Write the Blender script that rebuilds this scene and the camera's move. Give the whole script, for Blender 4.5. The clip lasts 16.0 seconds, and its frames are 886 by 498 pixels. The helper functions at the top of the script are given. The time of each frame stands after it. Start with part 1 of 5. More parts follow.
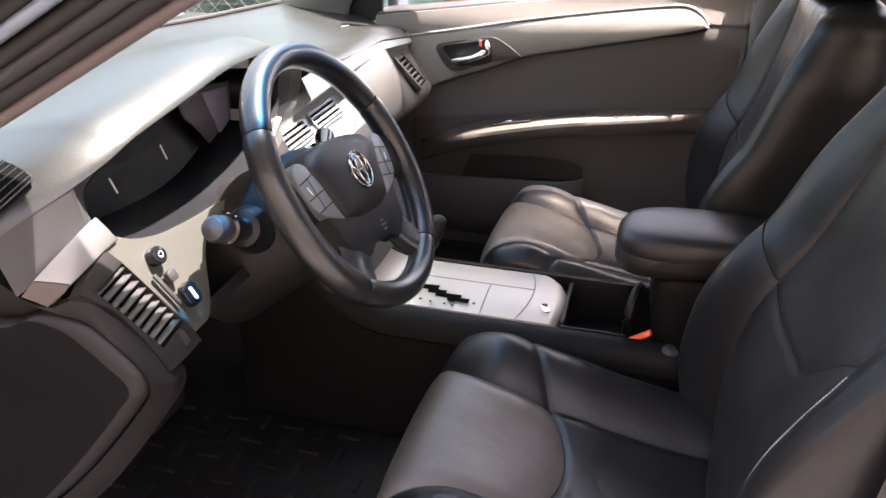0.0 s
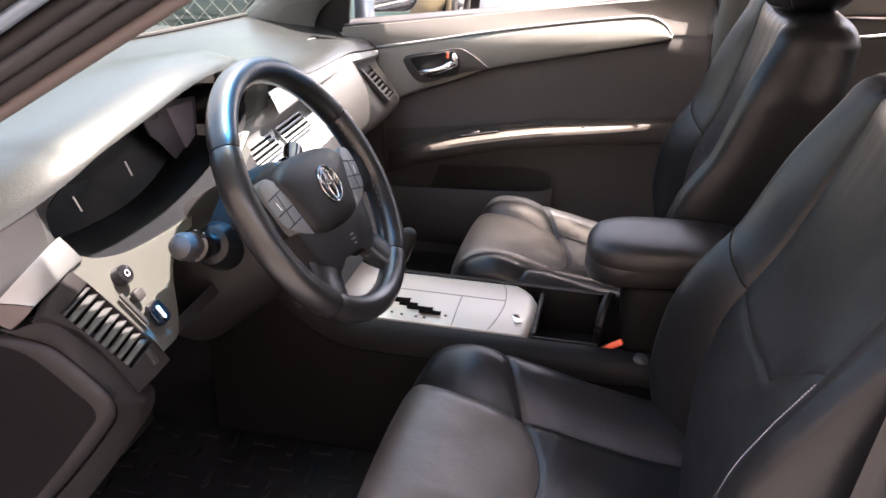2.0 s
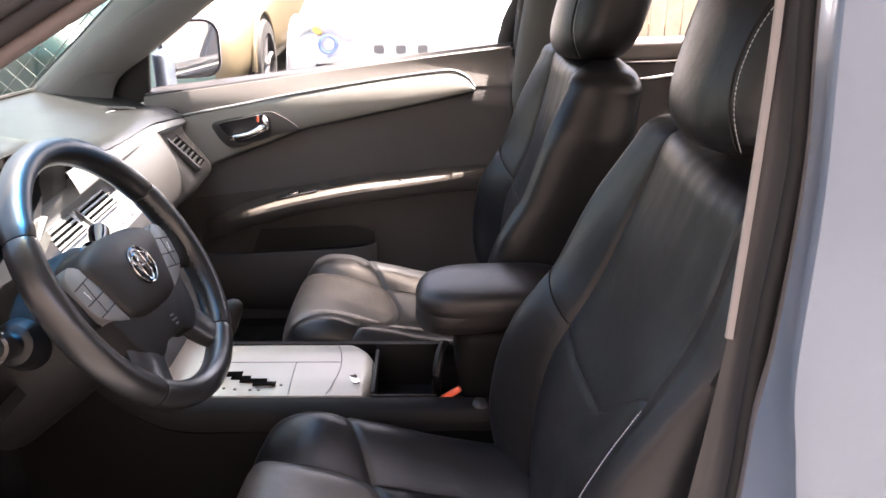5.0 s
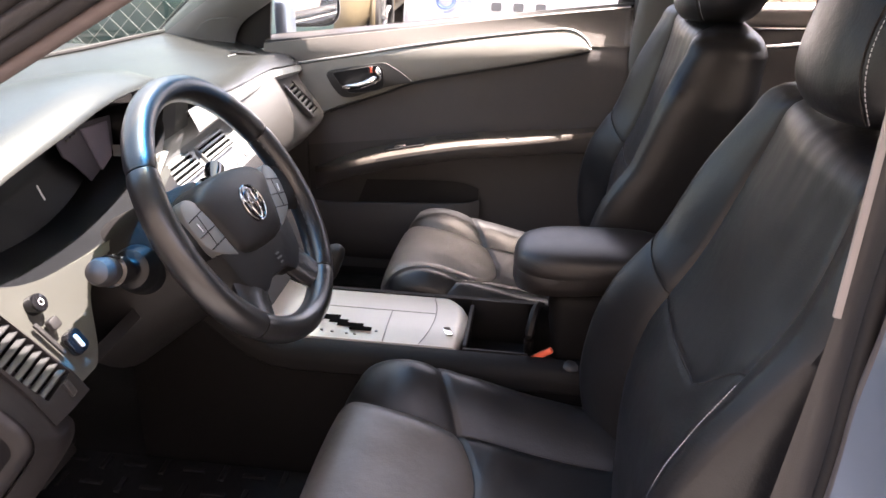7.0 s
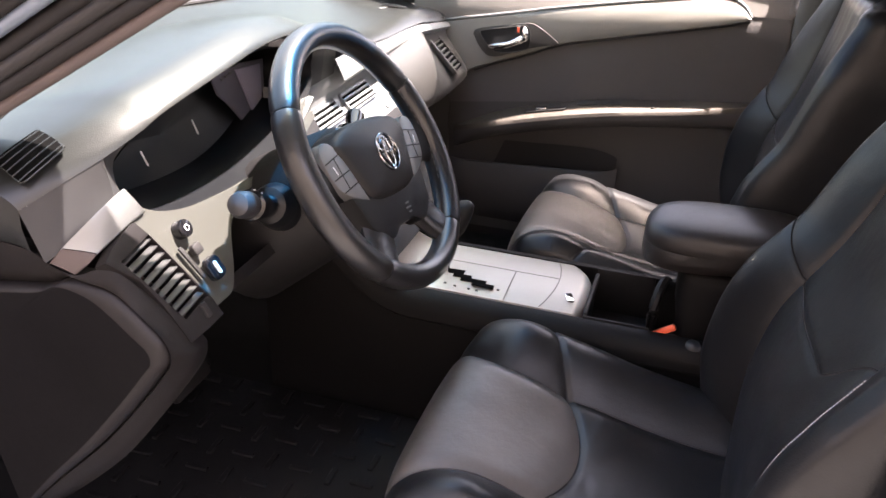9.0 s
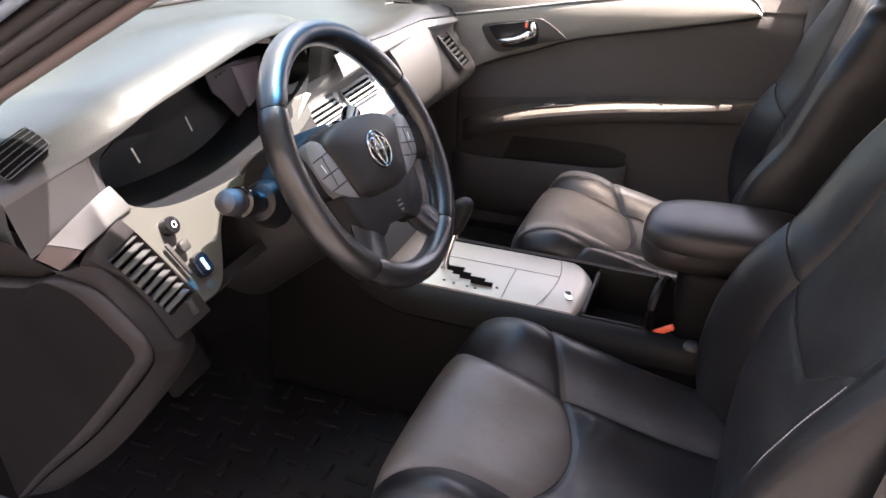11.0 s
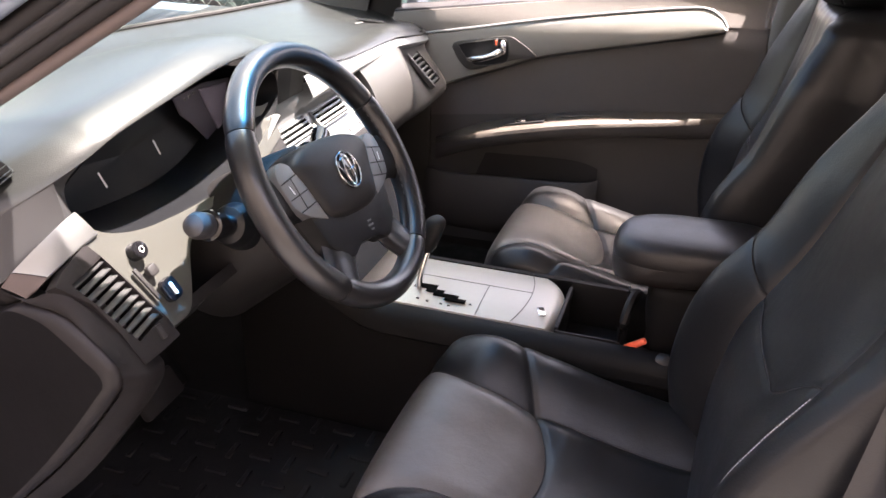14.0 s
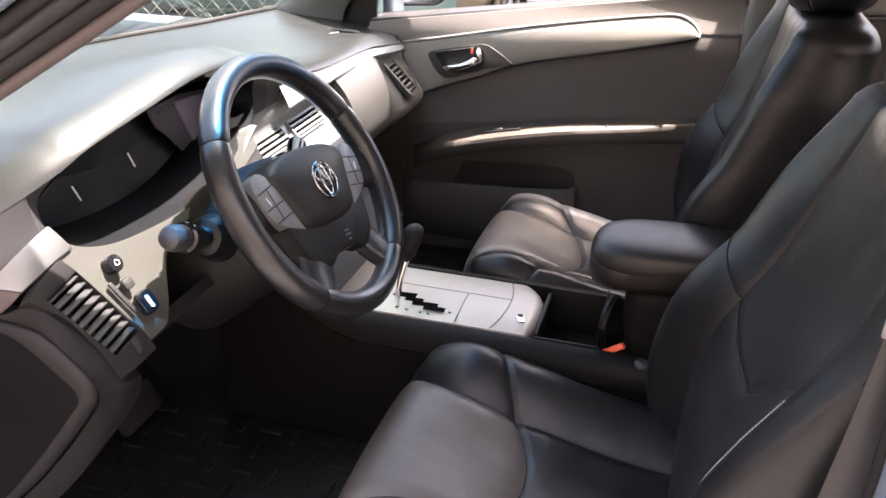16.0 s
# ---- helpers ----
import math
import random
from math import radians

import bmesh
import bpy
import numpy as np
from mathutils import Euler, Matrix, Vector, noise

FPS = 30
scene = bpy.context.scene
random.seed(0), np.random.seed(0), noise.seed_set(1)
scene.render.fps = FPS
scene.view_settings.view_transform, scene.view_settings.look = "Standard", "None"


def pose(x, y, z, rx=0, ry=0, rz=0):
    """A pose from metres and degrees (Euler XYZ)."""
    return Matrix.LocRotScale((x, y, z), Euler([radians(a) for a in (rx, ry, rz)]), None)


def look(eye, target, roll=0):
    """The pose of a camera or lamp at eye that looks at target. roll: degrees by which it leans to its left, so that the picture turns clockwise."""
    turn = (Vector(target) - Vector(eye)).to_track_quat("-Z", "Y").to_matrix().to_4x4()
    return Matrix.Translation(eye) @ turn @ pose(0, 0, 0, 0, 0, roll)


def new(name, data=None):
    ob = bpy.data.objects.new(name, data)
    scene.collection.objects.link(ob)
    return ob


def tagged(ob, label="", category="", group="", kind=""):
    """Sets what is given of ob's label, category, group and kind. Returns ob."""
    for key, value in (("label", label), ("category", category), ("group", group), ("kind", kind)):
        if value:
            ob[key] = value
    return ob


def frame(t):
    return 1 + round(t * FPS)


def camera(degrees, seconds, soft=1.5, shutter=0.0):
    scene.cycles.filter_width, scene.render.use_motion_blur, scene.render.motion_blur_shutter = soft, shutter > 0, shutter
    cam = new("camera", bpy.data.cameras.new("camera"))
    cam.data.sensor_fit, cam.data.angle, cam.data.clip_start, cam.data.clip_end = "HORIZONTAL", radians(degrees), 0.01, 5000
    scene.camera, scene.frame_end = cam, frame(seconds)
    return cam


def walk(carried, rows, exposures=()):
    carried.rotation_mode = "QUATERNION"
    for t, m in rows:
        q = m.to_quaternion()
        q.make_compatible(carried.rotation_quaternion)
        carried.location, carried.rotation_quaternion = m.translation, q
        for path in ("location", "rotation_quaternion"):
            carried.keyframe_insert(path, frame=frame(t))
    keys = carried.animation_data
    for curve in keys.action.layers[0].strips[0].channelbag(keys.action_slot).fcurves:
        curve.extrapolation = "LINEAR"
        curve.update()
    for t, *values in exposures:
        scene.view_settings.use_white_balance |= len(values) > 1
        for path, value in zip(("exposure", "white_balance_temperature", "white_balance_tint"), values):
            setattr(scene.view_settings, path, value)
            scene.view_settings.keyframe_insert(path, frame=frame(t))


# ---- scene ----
# ---------------------------------------------------------------- camera and path
cam = camera(56.73, 16.0, soft=1.6)
EXPOSURE = 3.51
PATH = [
    (0.00, 0.3981, -1.4052, 1.3447, 14.824, -26.361, -0.720),
    (0.50, 0.3980, -1.4043, 1.3440, 14.496, -26.288, -0.710),
    (1.00, 0.3963, -1.4037, 1.3440, 14.107, -25.969, -0.617),
    (1.50, 0.3957, -1.4032, 1.3432, 13.744, -26.008, -0.639),
    (2.00, 0.3953, -1.4005, 1.3486, 12.533, -25.681, -0.837),
    (2.50, 0.3934, -1.3944, 1.3496, 9.601, -24.525, -0.781),
    (3.00, 0.3933, -1.3898, 1.3518, 6.748, -23.965, -0.591),
    (3.50, 0.3927, -1.3894, 1.3557, 4.041, -22.885, -0.422),
    (4.00, 0.3947, -1.3907, 1.3601, 1.528, -22.421, -0.264),
    (4.20, 0.3948, -1.3920, 1.3594, 0.676, -22.030, -0.283),
    (4.72, 0.3970, -1.3917, 1.3607, -0.657, -21.909, -0.201),
    (5.25, 0.4003, -1.3895, 1.3605, -0.684, -22.368, -0.166),
    (5.78, 0.4030, -1.3879, 1.3591, 0.497, -23.102, -0.248),
    (6.30, 0.4037, -1.3895, 1.3568, 2.788, -23.805, -0.513),
    (6.50, 0.4050, -1.3902, 1.3540, 4.026, -24.207, -0.614),
    (7.00, 0.4022, -1.3962, 1.3524, 7.478, -24.781, -1.146),
    (7.50, 0.3952, -1.4070, 1.3449, 11.711, -25.064, -1.151),
    (8.00, 0.3990, -1.4115, 1.3431, 15.353, -25.842, -1.807),
    (8.50, 0.4072, -1.4071, 1.3424, 16.871, -26.699, -1.810),
    (8.70, 0.4110, -1.4057, 1.3440, 17.439, -27.051, -1.751),
    (9.27, 0.4228, -1.3997, 1.3451, 18.617, -27.663, -1.662),
    (9.85, 0.4390, -1.3916, 1.3470, 19.421, -27.966, -1.512),
    (10.43, 0.4543, -1.3842, 1.3494, 19.870, -28.044, -1.365),
    (11.00, 0.4638, -1.3806, 1.3521, 19.983, -27.983, -1.283),
    (11.50, 0.4705, -1.3778, 1.3562, 20.050, -28.247, -1.210),
    (12.00, 0.4742, -1.3789, 1.3579, 19.876, -27.759, -1.224),
    (12.50, 0.4748, -1.3797, 1.3576, 19.639, -27.504, -1.198),
    (13.00, 0.4733, -1.3769, 1.3557, 19.281, -27.201, -1.058),
    (13.50, 0.4740, -1.3758, 1.3582, 18.913, -27.261, -1.096),
    (14.00, 0.4761, -1.3769, 1.3594, 18.234, -26.912, -1.025),
    (14.50, 0.4734, -1.3783, 1.3587, 17.667, -26.761, -1.042),
    (15.00, 0.4739, -1.3778, 1.3597, 17.269, -26.807, -0.992),
    (15.50, 0.4787, -1.3770, 1.3620, 16.906, -26.436, -0.890),
    (16.00, 0.4816, -1.3774, 1.3612, 16.645, -26.335, -0.802),
]

walk(cam, [(t, pose(x, y, z, 90 + pitch, roll, yaw)) for t, x, y, z, yaw, pitch, roll in PATH], exposures=[(0.0, EXPOSURE, 6950, 22), (16.0, EXPOSURE, 6950, 22)])

# ---------------------------------------------------------------- world and sun
SUN_DIR = Vector((0.27, 0.25, 1.0)).normalized()
world = bpy.data.worlds.new("sky")
scene.world = world
world.use_nodes = True
wn = world.node_tree.nodes
sky = wn.new("ShaderNodeTexSky")
sky.sky_type = "NISHITA"
sky.sun_disc = False
sky.sun_elevation = math.asin(SUN_DIR.z)
sky.sun_rotation = math.atan2(SUN_DIR.x, SUN_DIR.y)
sky.dust_density, sky.air_density, sky.ozone_density = 7.0, 1.0, 1.0
wn["Background"].inputs[1].default_value = 0.15
world.node_tree.links.new(sky.outputs[0], wn["Background"].inputs[0])
lamp = bpy.data.lights.new("sun", "SUN")
lamp.energy, lamp.angle, lamp.color = 5.0, radians(0.6), (1.0, 0.96, 0.91)
sun = new("sun", lamp)
sun.matrix_world = look((0, 0, 12), Vector((0, 0, 12)) - SUN_DIR)


# ---------------------------------------------------------------- materials
def material(name, color, rough=0.5, metal=0.0, grain=0.0, grain_scale=900.0, mottle=0.12, mottle_scale=9.0, coat=0.0, kind="noise", spec=0.5, wrinkle=0.0):
    """A painted, moulded or covered surface: two scales of variation and a fine relief."""
    m = bpy.data.materials.new(name)
    m.use_nodes = True
    n, l = m.node_tree.nodes, m.node_tree.links
    b = n["Principled BSDF"]
    b.inputs["Roughness"].default_value, b.inputs["Metallic"].default_value = rough, metal
    b.inputs["Coat Weight"].default_value = coat
    b.inputs["Specular IOR Level"].default_value = spec
    co = n.new("ShaderNodeTexCoord")
    big, fine = n.new("ShaderNodeTexNoise"), n.new("ShaderNodeTexNoise")
    big.inputs["Scale"].default_value, big.inputs["Detail"].default_value = mottle_scale, 5
    fine.inputs["Scale"].default_value, fine.inputs["Detail"].default_value = mottle_scale * 14, 3
    l.new(co.outputs["Object"], big.inputs["Vector"]), l.new(co.outputs["Object"], fine.inputs["Vector"])
    add = n.new("ShaderNodeMath")
    add.operation = "MULTIPLY_ADD"
    l.new(fine.outputs["Fac"], add.inputs[0])
    add.inputs[1].default_value = 0.4
    l.new(big.outputs["Fac"], add.inputs[2])
    ramp = n.new("ShaderNodeMapRange")
    ramp.inputs["From Min"].default_value, ramp.inputs["From Max"].default_value = 0.4, 1.0
    ramp.inputs["To Min"].default_value, ramp.inputs["To Max"].default_value = 1 - mottle, 1 + mottle
    l.new(add.outputs[0], ramp.inputs["Value"])
    mul = n.new("ShaderNodeVectorMath")
    mul.operation = "SCALE"
    mul.inputs[0].default_value = color
    l.new(ramp.outputs[0], mul.inputs["Scale"])
    l.new(mul.outputs[0], b.inputs["Base Color"])
    rr = n.new("ShaderNodeMapRange")
    rr.inputs["From Min"].default_value, rr.inputs["From Max"].default_value = 0.4, 1.0
    rr.inputs["To Min"].default_value, rr.inputs["To Max"].default_value = max(0.02, rough * (1 - mottle)), min(1, rough * (1 + mottle))
    l.new(add.outputs[0], rr.inputs["Value"])
    l.new(rr.outputs[0], b.inputs["Roughness"])
    if grain:
        if kind == "cells":
            g = n.new("ShaderNodeTexVoronoi")
            out = g.outputs["Distance"]
        else:
            g = n.new("ShaderNodeTexNoise")
            g.inputs["Detail"].default_value = 2
            out = g.outputs["Fac"]
        g.inputs["Scale"].default_value = grain_scale
        l.new(co.outputs["Object"], g.inputs["Vector"])
        bump = n.new("ShaderNodeBump")
        bump.inputs["Strength"].default_value, bump.inputs["Distance"].default_value = grain, 0.0006
        l.new(out, bump.inputs["Height"])
        if wrinkle:
            folds, crease = n.new("ShaderNodeTexNoise"), n.new("ShaderNodeBump")
            folds.inputs["Scale"].default_value, folds.inputs["Detail"].default_value, folds.inputs["Distortion"].default_value = 34, 5, 0.25
            crease.inputs["Strength"].default_value, crease.inputs["Distance"].default_value = wrinkle, 0.006
            l.new(co.outputs["Object"], folds.inputs["Vector"])
            l.new(folds.outputs["Fac"], crease.inputs["Height"])
            l.new(crease.outputs[0], bump.inputs["Normal"])
        l.new(bump.outputs[0], b.inputs["Normal"])
    return m


def glass(name, color=(1, 1, 1), rough=0.0):
    m = bpy.data.materials.new(name)
    m.use_nodes = True
    n, l = m.node_tree.nodes, m.node_tree.links
    n.remove(n["Principled BSDF"])
    clear, shine, mix, fr = n.new("ShaderNodeBsdfTransparent"), n.new("ShaderNodeBsdfGlossy"), n.new("ShaderNodeMixShader"), n.new("ShaderNodeLayerWeight")
    fr.inputs["Blend"].default_value = 0.5
    steep, gain = n.new("ShaderNodeMath"), n.new("ShaderNodeMath")
    steep.operation, gain.operation = "POWER", "MULTIPLY_ADD"
    steep.inputs[1].default_value, gain.inputs[1].default_value, gain.inputs[2].default_value = 5.0, 0.9, 0.04
    l.new(fr.outputs["Facing"], steep.inputs[0]), l.new(steep.outputs[0], gain.inputs[0])
    clear.inputs[0].default_value = (*color, 1)
    shine.inputs["Roughness"].default_value = rough
    l.new(gain.outputs[0], mix.inputs[0]), l.new(clear.outputs[0], mix.inputs[1]), l.new(shine.outputs[0], mix.inputs[2])
    l.new(mix.outputs[0], n["Material Output"].inputs[0])
    return m


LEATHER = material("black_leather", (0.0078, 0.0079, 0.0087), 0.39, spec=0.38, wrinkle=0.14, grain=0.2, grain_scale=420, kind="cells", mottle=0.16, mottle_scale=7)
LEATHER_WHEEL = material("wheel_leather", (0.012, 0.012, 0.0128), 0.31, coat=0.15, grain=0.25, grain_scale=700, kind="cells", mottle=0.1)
# the seats' leather with the sheen of the front panels in its colour
LEATHER_LIT = material("lit_leather", (0.072, 0.064, 0.058), 0.40, spec=0.5, wrinkle=0.14, grain=0.2, grain_scale=420, kind="cells", mottle=0.20, mottle_scale=9)
STITCH = material("pale_stitching", (0.42, 0.42, 0.43), 0.7)
CONSOLE = material("console_plastic", (0.0042, 0.0040, 0.0042), 0.62, spec=0.16, mottle=0.15, grain=0.3, grain_scale=700, kind="cells")
TRIMPALE = material("pale_trim", (0.24, 0.215, 0.20), 0.6, mottle=0.06, grain=0.2, grain_scale=900)
LIDSKIN = material("lid_leather", (0.0165, 0.0145, 0.0138), 0.44, spec=0.4, grain=0.25, grain_scale=420, kind="cells", mottle=0.2, mottle_scale=9)
PAD = material("dash_pad", (0.0108, 0.0120, 0.0115), 0.31, grain=0.22, grain_scale=650, kind="cells", mottle=0.06)
PANEL = material("grey_plastic", (0.034, 0.0342, 0.0293), 0.5, grain=0.3, grain_scale=900, mottle=0.05)
PILLARGREY = material("warm_grey_plastic", (0.021, 0.0190, 0.0188), 0.5, grain=0.4, grain_scale=800, mottle=0.08)
TAUPE = material("taupe_plastic", (0.034, 0.0324, 0.0298), 0.5, grain=0.4, grain_scale=800, mottle=0.06)
DOORTRIM = material("door_trim", (0.19, 0.186, 0.166), 0.42, metal=0.1, mottle=0.05, grain=0.1, grain_scale=1200)
PLATE = material("shift_plate_silver", (0.37, 0.353, 0.312), 0.40, metal=0.25, mottle=0.05, grain=0.1, grain_scale=1500)
SILVER = material("silver_trim", (0.185, 0.192, 0.189), 0.36, metal=0.3, mottle=0.05, grain=0.1, grain_scale=1500)
DARK = material("dark_plastic", (0.015, 0.014, 0.014), 0.5, spec=0.3, grain=0.35, grain_scale=800, kind="cells", mottle=0.1)
DOORSKIN = material("door_vinyl", (0.098, 0.089, 0.080), 0.55, grain=0.4, grain_scale=600, kind="cells", mottle=0.1)
DOORLOW = material("door_plastic", (0.040, 0.0365, 0.035), 0.6, grain=0.4, grain_scale=700, mottle=0.12)
DOORDARK = material("door_insert", (0.068, 0.0625, 0.060), 0.6, grain=0.4, grain_scale=600, kind="cells", mottle=0.12)
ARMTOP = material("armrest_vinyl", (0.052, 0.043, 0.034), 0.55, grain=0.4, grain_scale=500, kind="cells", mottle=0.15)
GAUGE = material("gauge_black", (0.0042, 0.0047, 0.0056), 0.4, spec=0.3, mottle=0.08)
# near-black for openings: the shade of a deep hole put into colour
HOLESHADE = material("hole_shade_black", (0.0015, 0.0015, 0.0015), 0.9, spec=0.05)
PADGREY = material("switch_grey", (0.14, 0.14, 0.137), 0.4, metal=0.2, mottle=0.05)
# end cover's plastic made paler for the sky light on its bevel
COVERLIT = material("end_rim_lit", (0.0105, 0.0092, 0.0094), 0.5, mottle=0.12, spec=0.2, grain=0.3, grain_scale=700)
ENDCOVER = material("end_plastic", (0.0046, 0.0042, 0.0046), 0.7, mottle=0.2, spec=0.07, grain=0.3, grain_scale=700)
# dull plastic of pad end, cheek and slats; their shade is in its colour
DASHSHADE = material("dash_shade_plastic", (0.015, 0.015, 0.0155), 0.6, mottle=0.1, grain=0.3, grain_scale=700)
BLACK = material("gloss_black", (0.006, 0.006, 0.007), 0.12, mottle=0.05)
RUBBER = material("rubber", (0.013, 0.012, 0.012), 0.7, spec=0.25, mottle=0.1)
SHROUD = material("matt_black_plastic", (0.0095, 0.0090, 0.0092), 0.5, spec=0.2, mottle=0.12, grain=0.3, grain_scale=800, kind="cells")
MATBLACK = material("mat_rubber", (0.0052, 0.0049, 0.0052), 0.7, spec=0.2, mottle=0.2)
CARPET = material("carpet", (0.010, 0.0095, 0.0095), 0.95, spec=0.1, grain=1.0, grain_scale=300, mottle=0.3, mottle_scale=25)
CHROME = material("chrome", (0.78, 0.78, 0.78), 0.12, metal=1.0, mottle=0.03)
TRIMTAN = material("pillar_cloth", (0.065, 0.05, 0.046), 0.8, grain=0.3, grain_scale=900, mottle=0.06)
HEADLINER = material("headliner_cloth", (0.52, 0.475, 0.42), 0.9, mottle=0.06, grain=0.3, grain_scale=700)
PILLAR = material("pillar_plastic", (0.105, 0.108, 0.102), 0.6, grain=0.3, grain_scale=900, mottle=0.05)
PAINT = material("blue_paint", (0.115, 0.142, 0.178), 0.32, metal=0.2, coat=0.4, mottle=0.04)
SEALBROWN = material("worn_seal", (0.085, 0.074, 0.070), 0.5, mottle=0.15, grain=0.3, grain_scale=500)
RED = material("red_plastic", (0.85, 0.13, 0.06), 0.4, mottle=0.06)
WHITE = material("white_mark", (0.75, 0.75, 0.75), 0.5)
BUTTONDARK = material("stalk_grey", (0.022, 0.022, 0.024), 0.5, mottle=0.1, grain=0.2, grain_scale=900)
BUTTON = material("button_grey", (0.07, 0.07, 0.07), 0.42, mottle=0.05)
ENDBORDER = material("end_border_plastic", (0.0098, 0.0086, 0.0088), 0.6, mottle=0.15, spec=0.15, grain=0.3, grain_scale=700)
SCREEN = material("cluster_face", (0.20, 0.185, 0.235), 0.35, mottle=0.05)
SCREENDARK = material("cluster_surround", (0.075, 0.070, 0.088), 0.4, mottle=0.08)
CONCRETE = material("worn_asphalt", (0.095, 0.092, 0.088), 0.9, grain=0.6, grain_scale=60, mottle=0.2, mottle_scale=1.3)
TEAL = material("teal_paint", (0.022, 0.050, 0.046), 0.35, metal=0.2, coat=0.4, mottle=0.06, mottle_scale=3)
GOLD = material("gold_paint", (0.13, 0.105, 0.06), 0.5, metal=0.0, coat=0.2, mottle=0.08, mottle_scale=3)
SILVERCAR = material("silver_paint", (0.62, 0.62, 0.63), 0.3, metal=0.3, coat=0.7, mottle=0.04)
TYRE = material("tyre", (0.025, 0.024, 0.023), 0.85, grain=0.5, grain_scale=80)
ALLOY = material("alloy", (0.6, 0.6, 0.6), 0.3, metal=0.9)
LAMPGLASS = material("lamp_lens", (0.7, 0.7, 0.72), 0.12, metal=0.4)
BLUEGLASS = material("blue_lens", (0.2, 0.28, 0.5), 0.2, mottle=0.1)
PLANK = material("weathered_plank", (0.42, 0.34, 0.22), 0.8, mottle=0.25, mottle_scale=6, grain=0.6, grain_scale=120)
AMBER = material("amber_lens", (0.7, 0.42, 0.08), 0.2)
WIRE = material("fence_wire", (0.20, 0.205, 0.195), 0.5, metal=0.5)
# for the added wall that keeps sky light off the doorway
WALLBLOCK = material("light_block_wall", (0.28, 0.24, 0.20), 0.9, grain=0.5, grain_scale=40, mottle=0.25, mottle_scale=2)
WALLMAT = material("yard_wall", (0.5, 0.46, 0.4), 0.9, grain=0.5, grain_scale=40, mottle=0.2, mottle_scale=2)
WINDSCREEN = glass("windscreen_glass", (0.60, 0.72, 0.665))
SHADEBAND = glass("shade_band_glass", (0.03, 0.27, 0.62))
CLEAR = glass("window_glass", (0.97, 0.98, 0.97))
MIRROR = material("mirror_glass", (0.9, 0.9, 0.9), 0.02, metal=1.0, mottle=0.0)


# ---------------------------------------------------------------- building helpers
def thing(name, loc, label, category, group="", kind=""):
    ob = new(name)
    ob.empty_display_size = 0.05
    ob.location = loc
    return tagged(ob, label, category, group, kind)


def origin_of(ob):
    p = Vector(ob.location)
    while ob.parent:
        ob = ob.parent
        if ob.type == "EMPTY":
            p = Vector(ob.location)
    return p


def part(name, bm, mat, parent, label="", smooth=True):
    """Links a bmesh, built in the car's own coordinates, as one mesh under a thing or a part."""
    me = bpy.data.meshes.new(name)
    base = origin_of(parent) if parent else Vector()
    if base.length:
        bmesh.ops.translate(bm, verts=bm.verts, vec=-base)
    bmesh.ops.recalc_face_normals(bm, faces=bm.faces)
    for f in bm.faces:
        f.smooth = smooth
    if smooth:
        for e in bm.edges:
            if len(e.link_faces) == 2 and e.calc_face_angle(0) > 0.7:
                e.smooth = False
    bm.to_mesh(me)
    bm.free()
    me.materials.append(mat)
    ob = new(name, me)
    if parent:
        ob.parent = parent
    if label:
        tagged(ob, label)
    return ob


def structure(name, bm, mat, label, category):
    return tagged(part(name, bm, mat, None), label, category, kind="structure")


def loft(rows, closed=False, cap=False):
    """A skin over rows of points, all of one length."""
    bm = bmesh.new()
    vs = [[bm.verts.new(p) for p in r] for r in rows]
    n = len(rows[0])
    for a, b in zip(vs, vs[1:]):
        for i in range(n if closed else n - 1):
            j = (i + 1) % n
            try:
                bm.faces.new((a[i], a[j], b[j], b[i]))
            except ValueError:
                pass
    if cap:
        bm.faces.new(vs[0])
        bm.faces.new(vs[-1])
    return bm


def spline(pts, n):
    """n points on a smooth curve through the given ones, of any number of coordinates."""
    p = [np.array(q, float) for q in pts]
    p = [2 * p[0] - p[1]] + p + [2 * p[-1] - p[-2]]
    out = []
    segs = len(p) - 3
    for k in range(n):
        s = k / (n - 1) * segs
        i = min(int(s), segs - 1)
        t = s - i
        a, b, c, d = p[i:i + 4]
        out.append(0.5 * (2 * b + (c - a) * t + (2 * a - 5 * b + 4 * c - d) * t * t + (3 * b - a - 3 * c + d) * t ** 3))
    return out


def tube(pts, r, n=10, closed=False, flat=1.0, up=(0, 0, 1)):
    """A round bar along points; r a radius or one for each point; flat squeezes it across up."""
    pts = [Vector(p) for p in pts]
    rows = []
    m = len(pts)
    for i, p in enumerate(pts):
        a, b = (pts[i - 1], pts[(i + 1) % m]) if closed else (pts[max(i - 1, 0)], pts[min(i + 1, m - 1)])
        t = (b - a).normalized()
        side = t.cross(Vector(up))
        if side.length < 1e-4:
            side = t.cross(Vector((1, 0, 0)))
        side.normalize()
        top = side.cross(t)
        rad = r[i] if isinstance(r, (list, tuple)) else r
        rows.append([p + rad * (math.cos(2 * math.pi * k / n) * side + flat * math.sin(2 * math.pi * k / n) * top) for k in range(n)])
    if closed:
        rows.append(rows[0])
    bm = loft(rows, True, not closed)
    if closed:
        bmesh.ops.remove_doubles(bm, verts=bm.verts, dist=1e-6)
    return bm


def box(c, size, bevel=0.004, rot=(0, 0, 0), seg=2):
    bm = bmesh.new()
    bmesh.ops.create_cube(bm, size=1.0)
    bmesh.ops.scale(bm, verts=bm.verts, vec=size)
    if bevel:
        bmesh.ops.bevel(bm, geom=bm.edges[:], offset=bevel, segments=seg, profile=0.5, affect="EDGES")
    bmesh.ops.transform(bm, verts=bm.verts, matrix=pose(*c, *rot))
    return bm


